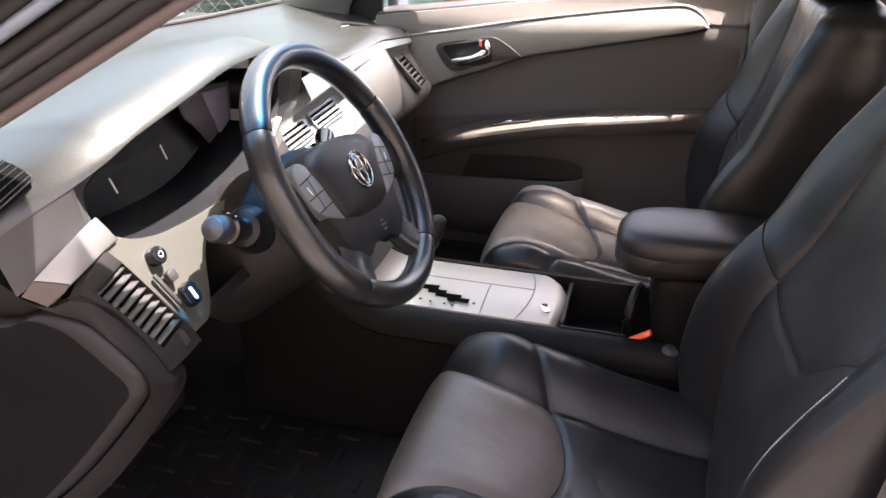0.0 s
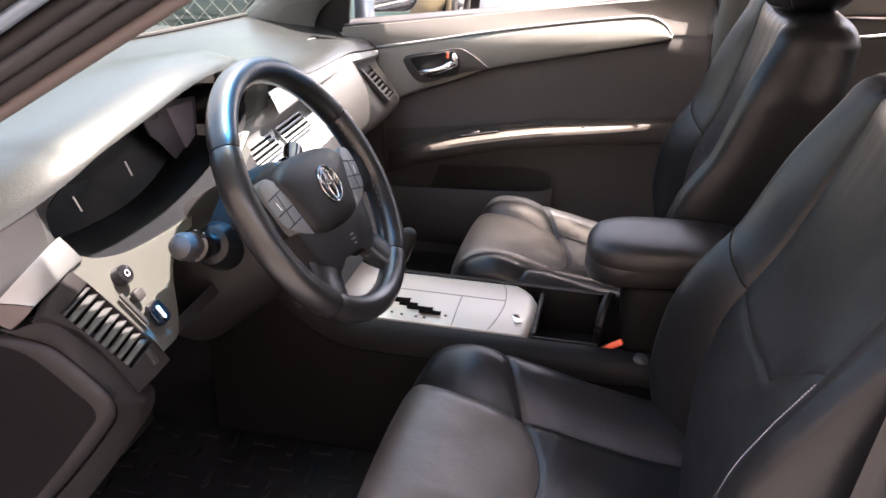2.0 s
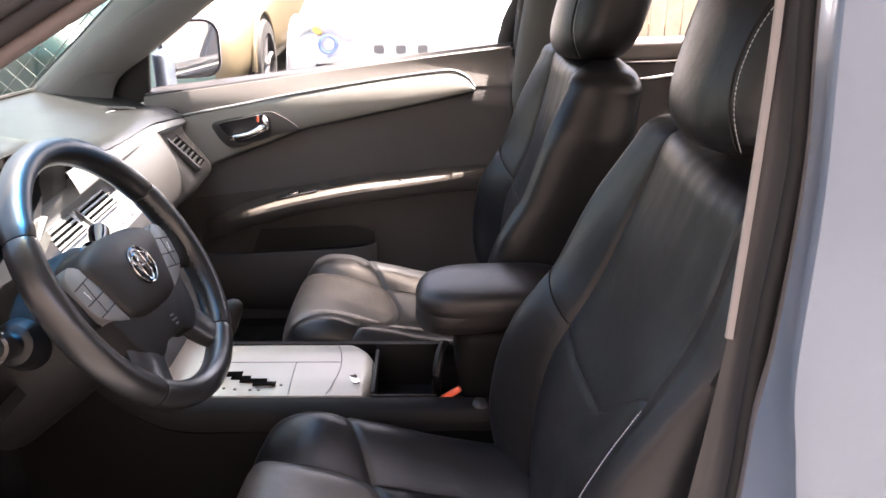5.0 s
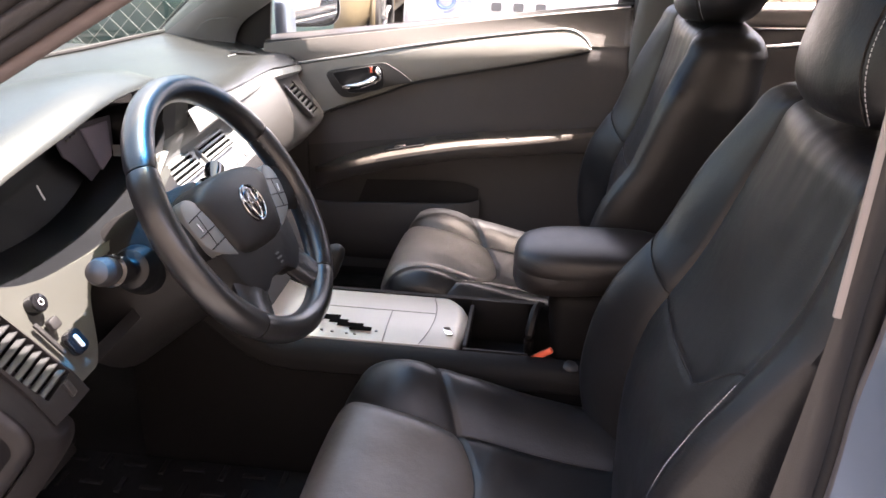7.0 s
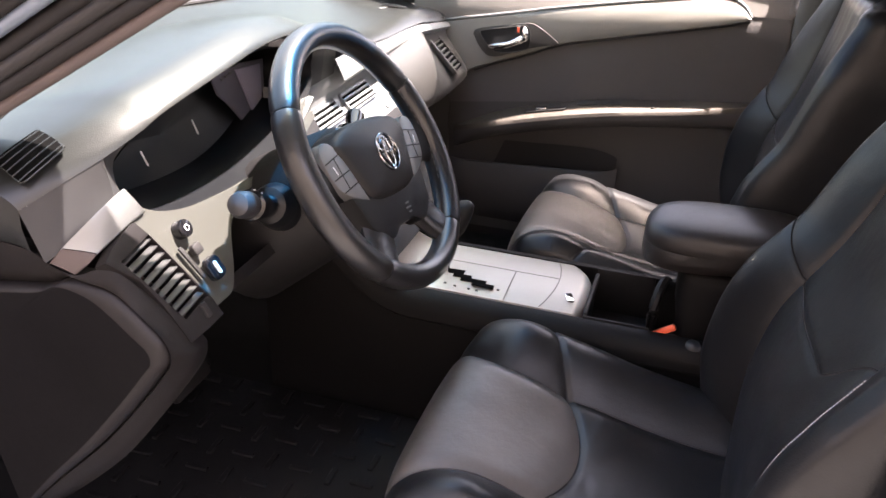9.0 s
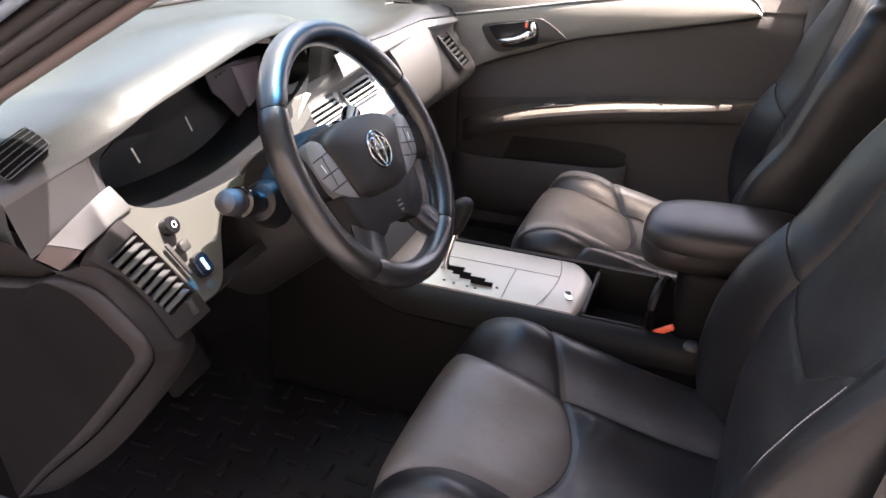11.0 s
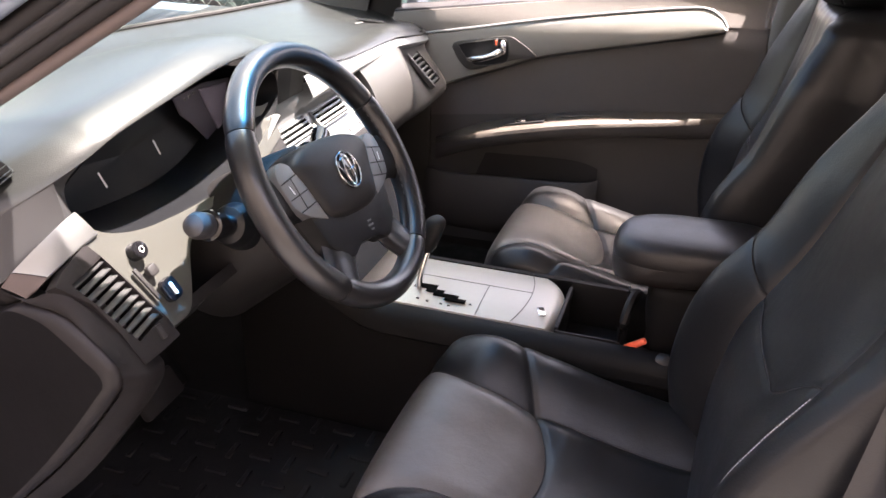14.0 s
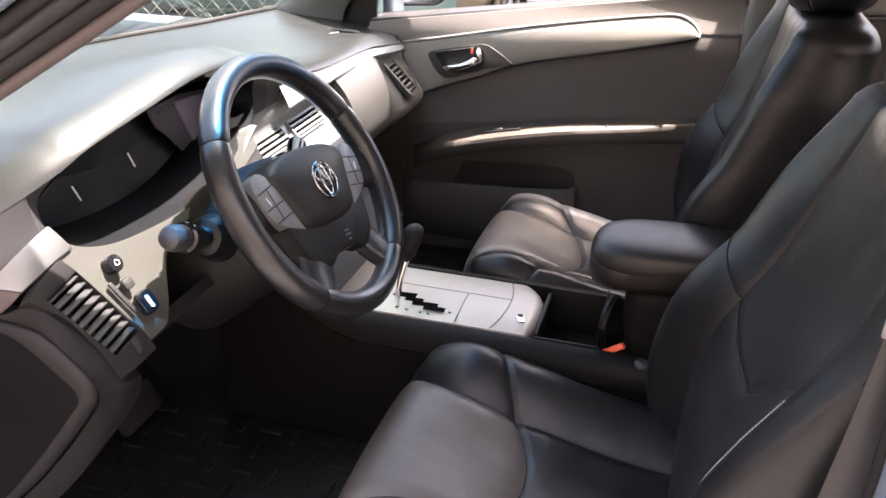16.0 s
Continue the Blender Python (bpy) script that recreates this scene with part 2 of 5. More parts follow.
def plate(outline, depth, m=None, bevel=0.0):
    """A flat piece: an outline in x, y raised by depth along z, then set by the matrix m."""
    bm = bmesh.new()
    f = bm.faces.new([bm.verts.new((x, y, 0)) for x, y in outline])
    bmesh.ops.recalc_face_normals(bm, faces=[f])
    if f.normal.z < 0:
        f.normal_flip()
    up = bmesh.ops.extrude_face_region(bm, geom=[f])
    bmesh.ops.translate(bm, verts=[v for v in up["geom"] if isinstance(v, bmesh.types.BMVert)], vec=(0, 0, depth))
    if bevel:
        top = [e for e in bm.edges if all(v.co.z > depth * 0.5 for v in e.verts)] if depth > 0 else []
        bmesh.ops.bevel(bm, geom=top, offset=bevel, segments=2, profile=0.5, affect="EDGES")
    bmesh.ops.recalc_face_normals(bm, faces=bm.faces)
    if m is not None:
        bmesh.ops.transform(bm, verts=bm.verts, matrix=m)
    return bm


def disc(r, depth, m, n=24, bevel=0.002):
    return plate([(r * math.cos(2 * math.pi * k / n), r * math.sin(2 * math.pi * k / n)) for k in range(n)], depth, m, bevel)


def frame_of(o, ux, uy):
    """A matrix with its x along ux, its y near uy, at o."""
    ux = Vector(ux).normalized()
    uz = ux.cross(Vector(uy)).normalized()
    uy = uz.cross(ux)
    return Matrix(((ux.x, uy.x, uz.x, o[0]), (ux.y, uy.y, uz.y, o[1]), (ux.z, uy.z, uz.z, o[2]), (0, 0, 0, 1)))


def rounded(w, h, r, n=5):
    out = []
    for cx, cy, a0 in ((w / 2 - r, h / 2 - r, 0), (-w / 2 + r, h / 2 - r, 90), (-w / 2 + r, -h / 2 + r, 180), (w / 2 - r, -h / 2 + r, 270)):
        out += [(cx + r * math.cos(radians(a0 + 90 * k / n)), cy + r * math.sin(radians(a0 + 90 * k / n))) for k in range(n + 1)]
    return out


def shell(rows, thick):
    """A skin with thickness."""
    bm = loft(rows)
    bmesh.ops.recalc_face_normals(bm, faces=bm.faces)
    bmesh.ops.solidify(bm, geom=bm.faces[:], thickness=thick)
    return bm


def smooth01(a, b, x):
    t = min(1, max(0, (x - a) / (b - a)))
    return t * t * (3 - 2 * t)


# ---------------------------------------------------------------- ground
def ground_sheet():
    return loft([[(x, y, 0) for x in (-300, -40, -6, 0, 6, 40, 300)] for y in (-300, -40, -6, 0, 6, 40, 300)])


structure("ground", ground_sheet(), CONCRETE, "grey sunlit yard of worn asphalt under the cars", "ground")


# ---------------------------------------------------------------- the car's shell
car = thing("car_body", (0.6, 0, 0.3), "blue sedan body with roof, pillars and open driver's doorway", "car")


def pillar(pts, w, d, n=14):
    """An oval pillar: w along the car, d across it."""
    rows = []
    for p in spline(pts, 16):
        rows.append([(p[0] + w * math.cos(2 * math.pi * k / n), p[1] + d * math.sin(2 * math.pi * k / n), p[2]) for k in range(n)])
    return loft(rows, True, True)


# floor pan, firewall, sills
part("floor_pan", box((0.6, 0, 0.255), (2.9, 1.44, 0.03), 0.008), CARPET, car, "black carpeted floor")
part("firewall", box((-0.72, 0, 0.58), (0.05, 1.5, 0.62), 0.008), CARPET, car)
part("sill", box((0.3, -0.775, 0.33), (2.2, 0.13, 0.16), 0.03), PAINT, car)
part("sill", box((0.3, 0.80, 0.33), (2.2, 0.10, 0.16), 0.03), PAINT, car)
# roof with headliner
roof_rows = []
for y in np.linspace(-0.66, 0.66, 25):
    roof_rows.append([(x, y, 1.455 - 0.05 * (abs(y) / 0.66) ** 3 - 0.04 * ((x - 0.9) / 0.9) ** 2) for x in np.linspace(0.042 - 0.17 * smooth01(0.46, 0.66, abs(y)), 2.0, 20)])
part("headliner", shell([[(x, y, z - 0.012) for x, y, z in r] for r in roof_rows], 0.012), HEADLINER, car, "pale beige cloth headliner")
part("roof", shell([[(x, y, z + 0.03) for x, y, z in r] for r in roof_rows], 0.02), PAINT, car, "blue painted roof")

# driver's front pillar: cloth trim, rubber seals and painted metal, band over band
A_DIR = Vector((1, 0, 0.57)).normalized()
A_UP = Vector((-A_DIR.z, 0, A_DIR.x))


def pillar_band(up, out, r, flat=1.0):
    """A bar along the driver's windscreen pillar, up and out from the trim's lower edge."""
    o = Vector((0, -0.80, 1.2075)) + A_UP * up + Vector((0, out, 0))
    return tube([o + A_DIR * s for s in np.linspace(-0.62, 0.34, 12)], r, 14, flat=flat)


part("pillar_trim", pillar_band(0.0064, 0.004, 0.0066), TRIMTAN, car, "warm grey cloth pillar trim")
part("door_seal", pillar_band(0.0185, -0.002, 0.0075), RUBBER, car, "black rubber door seal")
part("door_seal", pillar_band(0.0315, -0.006, 0.0075), DARK, car, "worn dark rubber door seal")
# blue metal in its own shade, given as a dark rubber bar
part("door_seal", pillar_band(0.047, 0.004, 0.0105), RUBBER, car, "dark bar for the shaded blue metal behind the seal")
part("pillar_metal", pillar_band(0.0615, -0.010, 0.0065), PAINT, car, "bright edge of the blue metal")
part("door_seal", pillar_band(0.077, -0.004, 0.011), RUBBER, car)
part("pillar_skin", pillar_band(0.108, -0.02, 0.024), PAINT, car, "blue painted metal")
part("pillar_core", pillar_band(0.055, 0.012, 0.010, 4.0), RUBBER, car)

# passenger's front pillar: broad moulded trim with a grip panel
PL = spline([(0.86, -0.715), (0.937, -0.631), (1.006, -0.555), (1.078, -0.472), (1.156, -0.385), (1.38, -0.13)], 40)
PR = spline([(0.86, -0.44), (0.911, -0.425), (0.957, -0.412), (0.994, -0.378), (1.036, -0.315), (1.093, -0.237), (1.154, -0.154), (1.38, 0.16)], 60)


def pillar_y(x, z):
    """Inner face of the passenger's pillar."""
    l = float(np.interp(z, [p[0] for p in PL], [p[1] for p in PL]))
    r = float(np.interp(z, [p[0] for p in PR], [p[1] for p in PR]))
    t = min(1, max(0, (x - l) / (r - l)))
    return 0.675 + 0.035 * t - 0.035 * math.sin(math.pi * t) ** 0.8 - 0.07 * (z - 0.93), l, r


rows = []
for z in np.linspace(0.86, 1.385, 36):
    _, l, r = pillar_y(0, z)
    xs = [l + (r - l) * t for t in np.linspace(0, 1, 22)]
    rows.append([(l + 0.004, pillar_y(l, z)[0] + 0.06, z)] + [(x, pillar_y(x, z)[0], z) for x in xs] + [(r - 0.002, pillar_y(r, z)[0] + 0.012, z), (r - 0.012, pillar_y(r, z)[0] + 0.06, z)])
part("pillar_trim", loft([[(x, -0.024 - y, z) for x, y, z in r] for r in rows]), PILLAR, car, "grey moulded windscreen pillar trim")
ptrim = part("pillar_trim", loft(rows), PILLAR, car, "grey moulded windscreen pillar trim")
GT = spline([(-0.512, 0.925), (-0.505, 0.958), (-0.478, 0.988), (-0.445, 1.000), (-0.395, 1.000)], 20)
GB = spline([(-0.505, 0.918), (-0.48, 0.918), (-0.46, 0.918), (-0.44, 0.92), (-0.424, 0.94)], 20)
rows = [[(a[0] + (b[0] - a[0]) * t, pillar_y(a[0] + (b[0] - a[0]) * t, a[1] + (b[1] - a[1]) * t)[0] - (0.0025 if 0.02 < t else -0.002), a[1] + (b[1] - a[1]) * t) for t in (0, 0.03, 0.2, 0.4, 0.6, 0.8, 1)] for a, b in zip(GT, GB)]
part("grip_panel", loft(rows), PILLAR, ptrim, "raised moulded panel")
part("door_seal", tube([(l + 0.002, pillar_y(l, z)[0] + 0.004, z) for z, l in PL], 0.0055, 8), RUBBER, car, "black windscreen edge seal")
part("pillar_skin", tube([(pillar_y(l, z)[2] - 0.055, pillar_y(l, z)[0] + 0.085, z) for z, l in PL], 0.028, 12), PAINT, car)
# centre pillars
part("pillar_trim", pillar([(0.66, 0.74, 0.80), (0.66, 0.72, 1.0), (0.68, 0.68, 1.2), (0.70, 0.63, 1.40)], 0.055, 0.03), PILLAR, car, "grey moulded centre pillar trim")
part("pillar_skin", pillar([(0.64, 0.84, 0.3), (0.64, 0.83, 1.0), (0.68, 0.74, 1.2), (0.70, 0.67, 1.42)], 0.075, 0.03), DARK, car, "dark edge of the centre pillar")
# driver's side centre pillar, seen edge on: bands from the trim strip outwards
# z; x of the strip's two edges; outer edge of the first, second and third band; of the painted edge
EDGE = [(1.42, 0.662, 0.671, 0.672, 0.688, 0.668, 0.656), (1.30, 0.667, 0.675, 0.679, 0.695, 0.674, 0.663), (1.175, 0.669, 0.677, 0.690, 0.706, 0.685, 0.673), (1.03, 0.668, 0.675, 0.685, 0.705, 0.684, 0.677), (0.95, 0.664, 0.670, 0.684, 0.698, 0.678, 0.690), (0.84, 0.655, 0.660, 0.683, 0.696, 0.676, 0.704), (0.60, 0.630, 0.635, 0.668, 0.68, 0.660, 0.70), (0.32, 0.59, 0.595, 0.63, 0.64, 0.62, 0.66)]
edge_f = spline(EDGE, 40)


def band(fn):
    return loft([fn(*[float(q) for q in e]) for e in edge_f])


part("pillar_trim", band(lambda z, a, b, c, d, e, f: [(b - 0.003, -0.722, z), (b, -0.7235, z)] + [(b + (c - b) * math.sin(k * 0.196), -0.724 - 0.026 * (1 - math.cos(k * 0.196)), z) for k in range(1, 9)]), PILLARGREY, car, "warm grey plastic pillar trim")
part("belt_cover", loft([[(p[0] + u, p[1] + v, p[2]) for u, v in ((-0.003, 0), (-0.0022, -0.003), (0.003, -0.005), (0.004, 0), (0, 0.006))] for p in spline([(0.671, -0.722, 1.003), (0.671, -0.722, 1.01), (0.672, -0.722, 1.1), (0.6725, -0.722, 1.2), (0.671, -0.722, 1.30), (0.666, -0.715, 1.42)], 16)], True, True), TRIMPALE, car, "pale warm grey trim edge")
part("door_seal", tube([(float(e[3]) + 0.004, -0.752, float(e[0])) for e in edge_f], 0.0075, 10, up=(1, 0, 0)), RUBBER, car, "black rubber door seal")
part("door_seal", tube([(float(e[4]) - 0.003, -0.764, float(e[0])) for e in edge_f], 0.0085, 10, up=(1, 0, 0)), SEALBROWN, car, "worn brownish rubber door seal")
part("pillar_skin", band(lambda z, a, b, c, d, e, f: [(d + 0.002, -0.755, z), (e + 0.012, -0.782, z), (e, -0.79, z), ((e + f) / 2 + 0.004, -0.815, z), (f, -0.838, z), (f + 0.002, -0.845, z), (f + 0.012, -0.850, z), (f + 0.10, -0.85, z)]), PAINT, car, "blue painted centre pillar")
# outer side of the rear door
side_rows = []
for z, y in ((0.28, -0.86), (0.45, -0.90), (0.62, -0.915), (0.80, -0.905), (0.92, -0.885), (0.97, -0.86)):
    side_rows.append([(0.80 + 0.02 * (z - 0.6), y + 0.045, z), (0.803, y + 0.008, z), (0.815, y, z)] + [(x, y - 0.005 * math.sin((x - 0.8) * 2.5), z) for x in np.linspace(0.85, 1.75, 12)])
part("rear_door_skin", shell(side_rows, 0.012), PAINT, car, "blue painted rear door")
part("rear_window", box((1.25, -0.80, 1.14), (0.82, 0.006, 0.36), 0.002, (8, 0, 0)), CLEAR, car)
part("roof_rail", tube(spline([(0.13, -0.715, 1.41), (0.26, -0.725, 1.43), (0.5, -0.72, 1.455), (0.8, -0.71, 1.455), (1.3, -0.67, 1.45), (2.0, -0.62, 1.40)], 20), 0.075, 12), PAINT, car)
part("roof_rail", tube(spline([(0.2, 0.655, 1.395), (0.7, 0.655, 1.43), (1.3, 0.64, 1.43), (2.0, 0.60, 1.39)], 16), 0.045, 12), PILLAR, car)
# tail of the cabin
part("parcel_shelf", box((2.0, 0, 0.93), (0.35, 1.35, 0.03), 0.01), DARK, car)
part("rear_bulkhead", box((2.18, 0, 0.65), (0.04, 1.5, 0.8), 0.01), DARK, car)
part("rear_skin", box((2.2, 0, 1.15), (0.03, 1.3, 0.55), 0.01, (0, 35, 0)), DARK, car)
# bonnet and wings, seen through the windscreen
bonnet = []
for y in np.linspace(-0.78, 0.78, 13):
    bonnet.append([(x, y, 0.855 - 0.05 * (y / 0.78) ** 2 - 0.03 * (x + 0.85) ** 2 - 0.08 * smooth01(-1.2, -2.0, x)) for x in np.linspace(-2.0, -0.86, 14)])
part("bonnet", shell(bonnet, 0.02), PAINT, car, "blue painted bonnet")
part("cowl", box((-0.83, 0, 0.895), (0.13, 1.4, 0.03), 0.008), DARK, car, "black cowl under the windscreen")
for y in (-0.86, 0.86):
    part("wing", box((-1.35, y, 0.62), (1.3, 0.10, 0.5), 0.04), PAINT, car)
part("nose", box((-2.02, 0, 0.6), (0.10, 1.6, 0.5), 0.04), PAINT, car)

# windscreen
ws = []
for s in (*np.linspace(0, 0.80, 10), *np.linspace(0.83, 1.0, 6)):
    row = []
    for j in range(17):
        y = -1 + j / 8
        low = Vector((-0.80 + 0.22 * y * y, 0.70 * y, 0.945))
        top = Vector((0.12 + 0.06 * y * y, 0.62 * y, 1.40))
        t = s + 0.035 * smooth01(-0.15, 0.25, y) * max(0, 1 - abs(s - 0.8) / 0.2)
        p = low.lerp(top, t)
        p.z += 0.03 * math.sin(math.pi * t)
        row.append(p)
    ws.append(row)
screen = part("windscreen", loft(ws[:10]), WINDSCREEN, car, "green-tinted windscreen glass")
screen.visible_shadow = False
part("shade_band", loft(ws[9:]), SHADEBAND, car, "deep blue shade band along the top of the windscreen")
part("screen_seal", tube([(r.x, r.y, r.z + 0.002) for r in ws[0]], 0.008, 8), RUBBER, car)

# ---------------------------------------------------------------- dashboard
dash = thing("dashboard", (-0.35, 0, 0.55), "grey-green moulded dashboard with silver trim, sun on its rear edge", "dashboard")
# y, rear lip x, z, windscreen edge x
LIP = [(-0.765, -0.272, 0.958, -0.56), (-0.72, -0.238, 0.983, -0.60), (-0.68, -0.213, 1.002, -0.63), (-0.64, -0.195, 1.020, -0.66), (-0.60, -0.186, 1.035, -0.68), (-0.50, -0.179, 1.051, -0.73), (-0.37, -0.178, 1.065, -0.77),
       (-0.25, -0.184, 1.056, -0.79), (-0.12, -0.200, 1.016, -0.80), (0.0, -0.212, 0.978, -0.80), (0.15, -0.212, 0.957, -0.78), (0.40, -0.222, 0.940, -0.68), (0.50, -0.225, 0.925, -0.65), (0.60, -0.230, 0.908, -0.62), (0.66, -0.235, 0.897, -0.60), (0.735, -0.252, 0.885, -0.56)]
lip_fine = spline(LIP, 73)


def edge_at(y):
    """Upper edge of the driver's trim strip."""
    t = min(1, max(0, (-0.655 - y) / 0.11))
    return -0.200 - 0.045 * t * t, 0.958 - 0.062 * t ** 1.2


top_rows, fill = [], []
for y, lx, lz, wx in lip_fine:
    zw = 0.955
    row = []
    for s in np.linspace(0, 1, 16):
        x = wx + (lx - 0.05 - wx) * s
        z = zw + (lz + 0.017 - zw) * (0.3 * s + 0.7 * s * s * (3 - 2 * s))
        row.append((x, y, z))
    row += [(lx - 0.040, y, lz + 0.0155), (lx - 0.028, y, lz + 0.0122), (lx - 0.017, y, lz + 0.0077), (lx - 0.008, y, lz + 0.0023), (lx - 0.002, y, lz - 0.003), (lx, y, lz - 0.006)]
    if y < -0.682:
        tx, tz = edge_at(y)
        fill.append([(lx - 0.001 + (tx - 0.004 - lx) * t, y, lz - 0.005 + (tz - lz) * t) for t in (0, 0.2, 0.4, 0.6, 0.8, 1)])
    row += [(lx - 0.004, y, lz - 0.009), (lx - 0.03, y, lz - 0.011), (lx - 0.09, y, lz - 0.013)]
    top_rows.append(row)
part("glass_edge", tube([Vector(r[0]) + Vector((0.004, 0, 0.003)) for r in top_rows], 0.006, 8), RUBBER, dash, "black edge where pad and glass meet")
part("top_pad", loft(top_rows), PAD, dash, "grey-green soft grained dash top")
part("side_fill", loft(fill), DASHSHADE, dash, "end of the pad above the trim, coloured for shade")
part("pad_side", loft([[(x, y, z) for x, y, z in top_rows[0][:22]], [(x, y - 0.001, z - 0.012 if z < 0.94 else 0.925 + (z - 0.94) * 0.4) for x, y, z in top_rows[0][:22]], [(x, y + 0.004, 0.907 - 0.012 * smooth01(-0.30, -0.25, x)) for x, y, z in top_rows[0][:22]], [(x, y + 0.02, 0.89) for x, y, z in top_rows[0][:22]]]), PAD, dash, "shaded outer side of the dash pad")



def lip_at(y):
    for a, b in zip(lip_fine, lip_fine[1:]):
        if a[0] <= y <= b[0]:
            t = (y - a[0]) / (b[0] - a[0])
            return a[1] + t * (b[1] - a[1]), a[2] + t * (b[2] - a[2])
    return lip_fine[-1][1], lip_fine[-1][2]


# instrument cluster: recess, faces, lens and the lower bezel
# y, z, x of its opening, from the outboard tip round the lower edge and back under the hood
OPENING = [(-0.680, 0.962, -0.228), (-0.664, 0.928, -0.214), (-0.634, 0.905, -0.204), (-0.58, 0.889, -0.196), (-0.50, 0.880, -0.191), (-0.43, 0.876, -0.190), (-0.37, 0.880, -0.190), (-0.31, 0.889, -0.194),
           (-0.25, 0.905, -0.200), (-0.19, 0.930, -0.207), (-0.160, 0.960, -0.214), (-0.175, 1.000, -0.216), (-0.27, 1.030, -0.210), (-0.38, 1.042, -0.206), (-0.48, 1.036, -0.206), (-0.57, 1.019, -0.212), (-0.64, 0.990, -0.222)]
open_fine = spline(OPENING + OPENING[:1], 61)[:60]


def cluster_ring(dx, s):
    """The opening moved forward by dx and shrunk by s about its middle."""
    return [(x - dx, -0.47 + (y + 0.47) * s, 0.94 + (z - 0.94) * s) for y, z, x in open_fine]


cluster = part("instrument_panel", loft([cluster_ring(0, 1.0), cluster_ring(0.05, 0.97), cluster_ring(0.10, 0.92)], True), GAUGE, dash, "black hooded instrument cluster, switched off")
part("gauge_face", loft([cluster_ring(0.10, 0.93), [(-0.300, -0.47, 0.94)] * 60], True), GAUGE, cluster)
m = frame_of((-0.288, -0.27, 0.94), (0, 1, 0), (0, 0, 1))
part("display_hood", plate([(-0.082, 0.053), (0.0, 0.056), (0.075, 0.046), (0.070, -0.042), (0.012, -0.055), (-0.045, 0.004), (-0.068, 0.022)], 0.003, m, 0.001), SCREENDARK, cluster, "dark violet display surround")
part("display", plate([(-0.018, 0.050), (0.058, 0.042), (0.056, -0.034), (0.026, -0.034)], 0.003, m @ Matrix.Translation((0, 0, 0.004)), 0.001), SCREEN, cluster, "dull violet blank display")
for k in range(3):
    part("warning_lamp", box((-0.2835, -0.325 + 0.012 * k, 0.984 + 0.002 * k), (0.002, 0.006, 0.004), 0.0), BUTTON, cluster)
for y, z in ((-0.535, 0.930), (-0.413, 0.936)):
    part("needle", box((-0.280, y, z), (0.002, 0.0022, 0.028), 0.0005, (25, 0, 0)), WHITE, cluster, "white gauge needle")
tip = fill[-1]
cheek_out = [tip[5], tip[3], tip[2], tip[0]] + [(lip_at(y)[0] - 0.006, y, lip_at(y)[1] - 0.009) for y in (-0.655, -0.61, -0.55, -0.50)]
cheek_in = [(-0.206, -0.655, 0.917), (-0.214, -0.665, 0.940), (-0.219, -0.668, 0.960), (-0.222, -0.663, 0.979), (-0.221, -0.642, 0.993), (-0.217, -0.60, 1.011), (-0.211, -0.545, 1.026), (-0.208, -0.50, 1.034)]
cheek = [list(o) + list(i) for o, i in zip(cheek_out, cheek_in)]
part("cluster_cheek", loft([[Vector(p[:3]).lerp(Vector(p[3:]), t) for t in (0, 0.5, 1)] + [Vector(p[3:]) + Vector((-0.012, 0.002, 0))] for p in spline(cheek, 32)]), DASHSHADE, dash, "rim at the cluster's rounded end, coloured for shade")
bezel = []
for y, z, x in spline(OPENING[1:10], 50):
    out = Vector((0, y + 0.47, (z - 0.965) * 3.2)).normalized()
    p = Vector((x, y, z))
    bezel.append([p - Vector((0.02, 0, 0)), p + Vector((0.003, 0, 0)), p + Vector((0.008, 0, 0)) + out * 0.006, p + Vector((0.005, 0, 0)) + out * 0.016, p - Vector((0.004, 0, 0)) + out * 0.020])
part("bezel", loft(bezel), PANEL, dash, "grey bezel round the cluster")

# driver's lower panel that carries switches and the outer vent
def knee(y, z):
    """Depth of the driver's lower panel."""
    x = -0.203 + (0.92 - z) * 0.58
    x -= 0.012 * smooth01(-0.69, -0.71, y)
    return x


low = [(p[0], p[1]) for p in spline(OPENING[1:10], 40)]


def panel_top(y):
    """Upper edge of that panel, under the cluster."""
    if y <= low[0][0]:
        return 0.925
    for a, b in zip(low, low[1:]):
        if a[0] <= y <= b[0]:
            return a[1] + (b[1] - a[1]) * (y - a[0]) / (b[0] - a[0]) + 0.004
    return 0.93


def panel_low(y):
    """Lower edge of that panel, rising towards the column."""
    return 0.785 + 0.07 * smooth01(-0.60, -0.505, y)


def vent_side(z):
    """Where the switch panel meets the housing of the outer vent."""
    return float(np.interp(z, [0.70, 0.776, 0.80, 0.89, 0.914, 0.93], [-0.630, -0.630, -0.632, -0.664, -0.676, -0.680]))


rows = []
for k in np.linspace(0, 1, 18):
    first = -0.66
    for _ in range(6):
        first = vent_side(panel_top(first) + (panel_low(first) - panel_top(first)) * k)
    ys = [*np.linspace(first, -0.505, 20), *np.linspace(-0.505, -0.20, 40)[1:]]
    rows.append([(knee(y, z), y, z) for y, z in ((y, panel_top(y) + (panel_low(y) - panel_top(y)) * k) for y in ys)])
rows.append([(x - 0.03, y, z - 0.013) for x, y, z in rows[-1]])
rows.append([(-0.30, y, 0.71) for x, y, z in rows[-1]])
part("column_panel", loft([r[19:] for r in rows[:8]]), PANEL, dash, "grey panel between cluster and column")
# column opening, and grey panel past its shadow edge coloured dark with it
part("column_surround", loft([[(x - 0.004, y, z) for x, y, z in r[19:]] for r in rows[7:]]), DARK, dash, "dark column surround, its opening and the panel's shade in one colour")
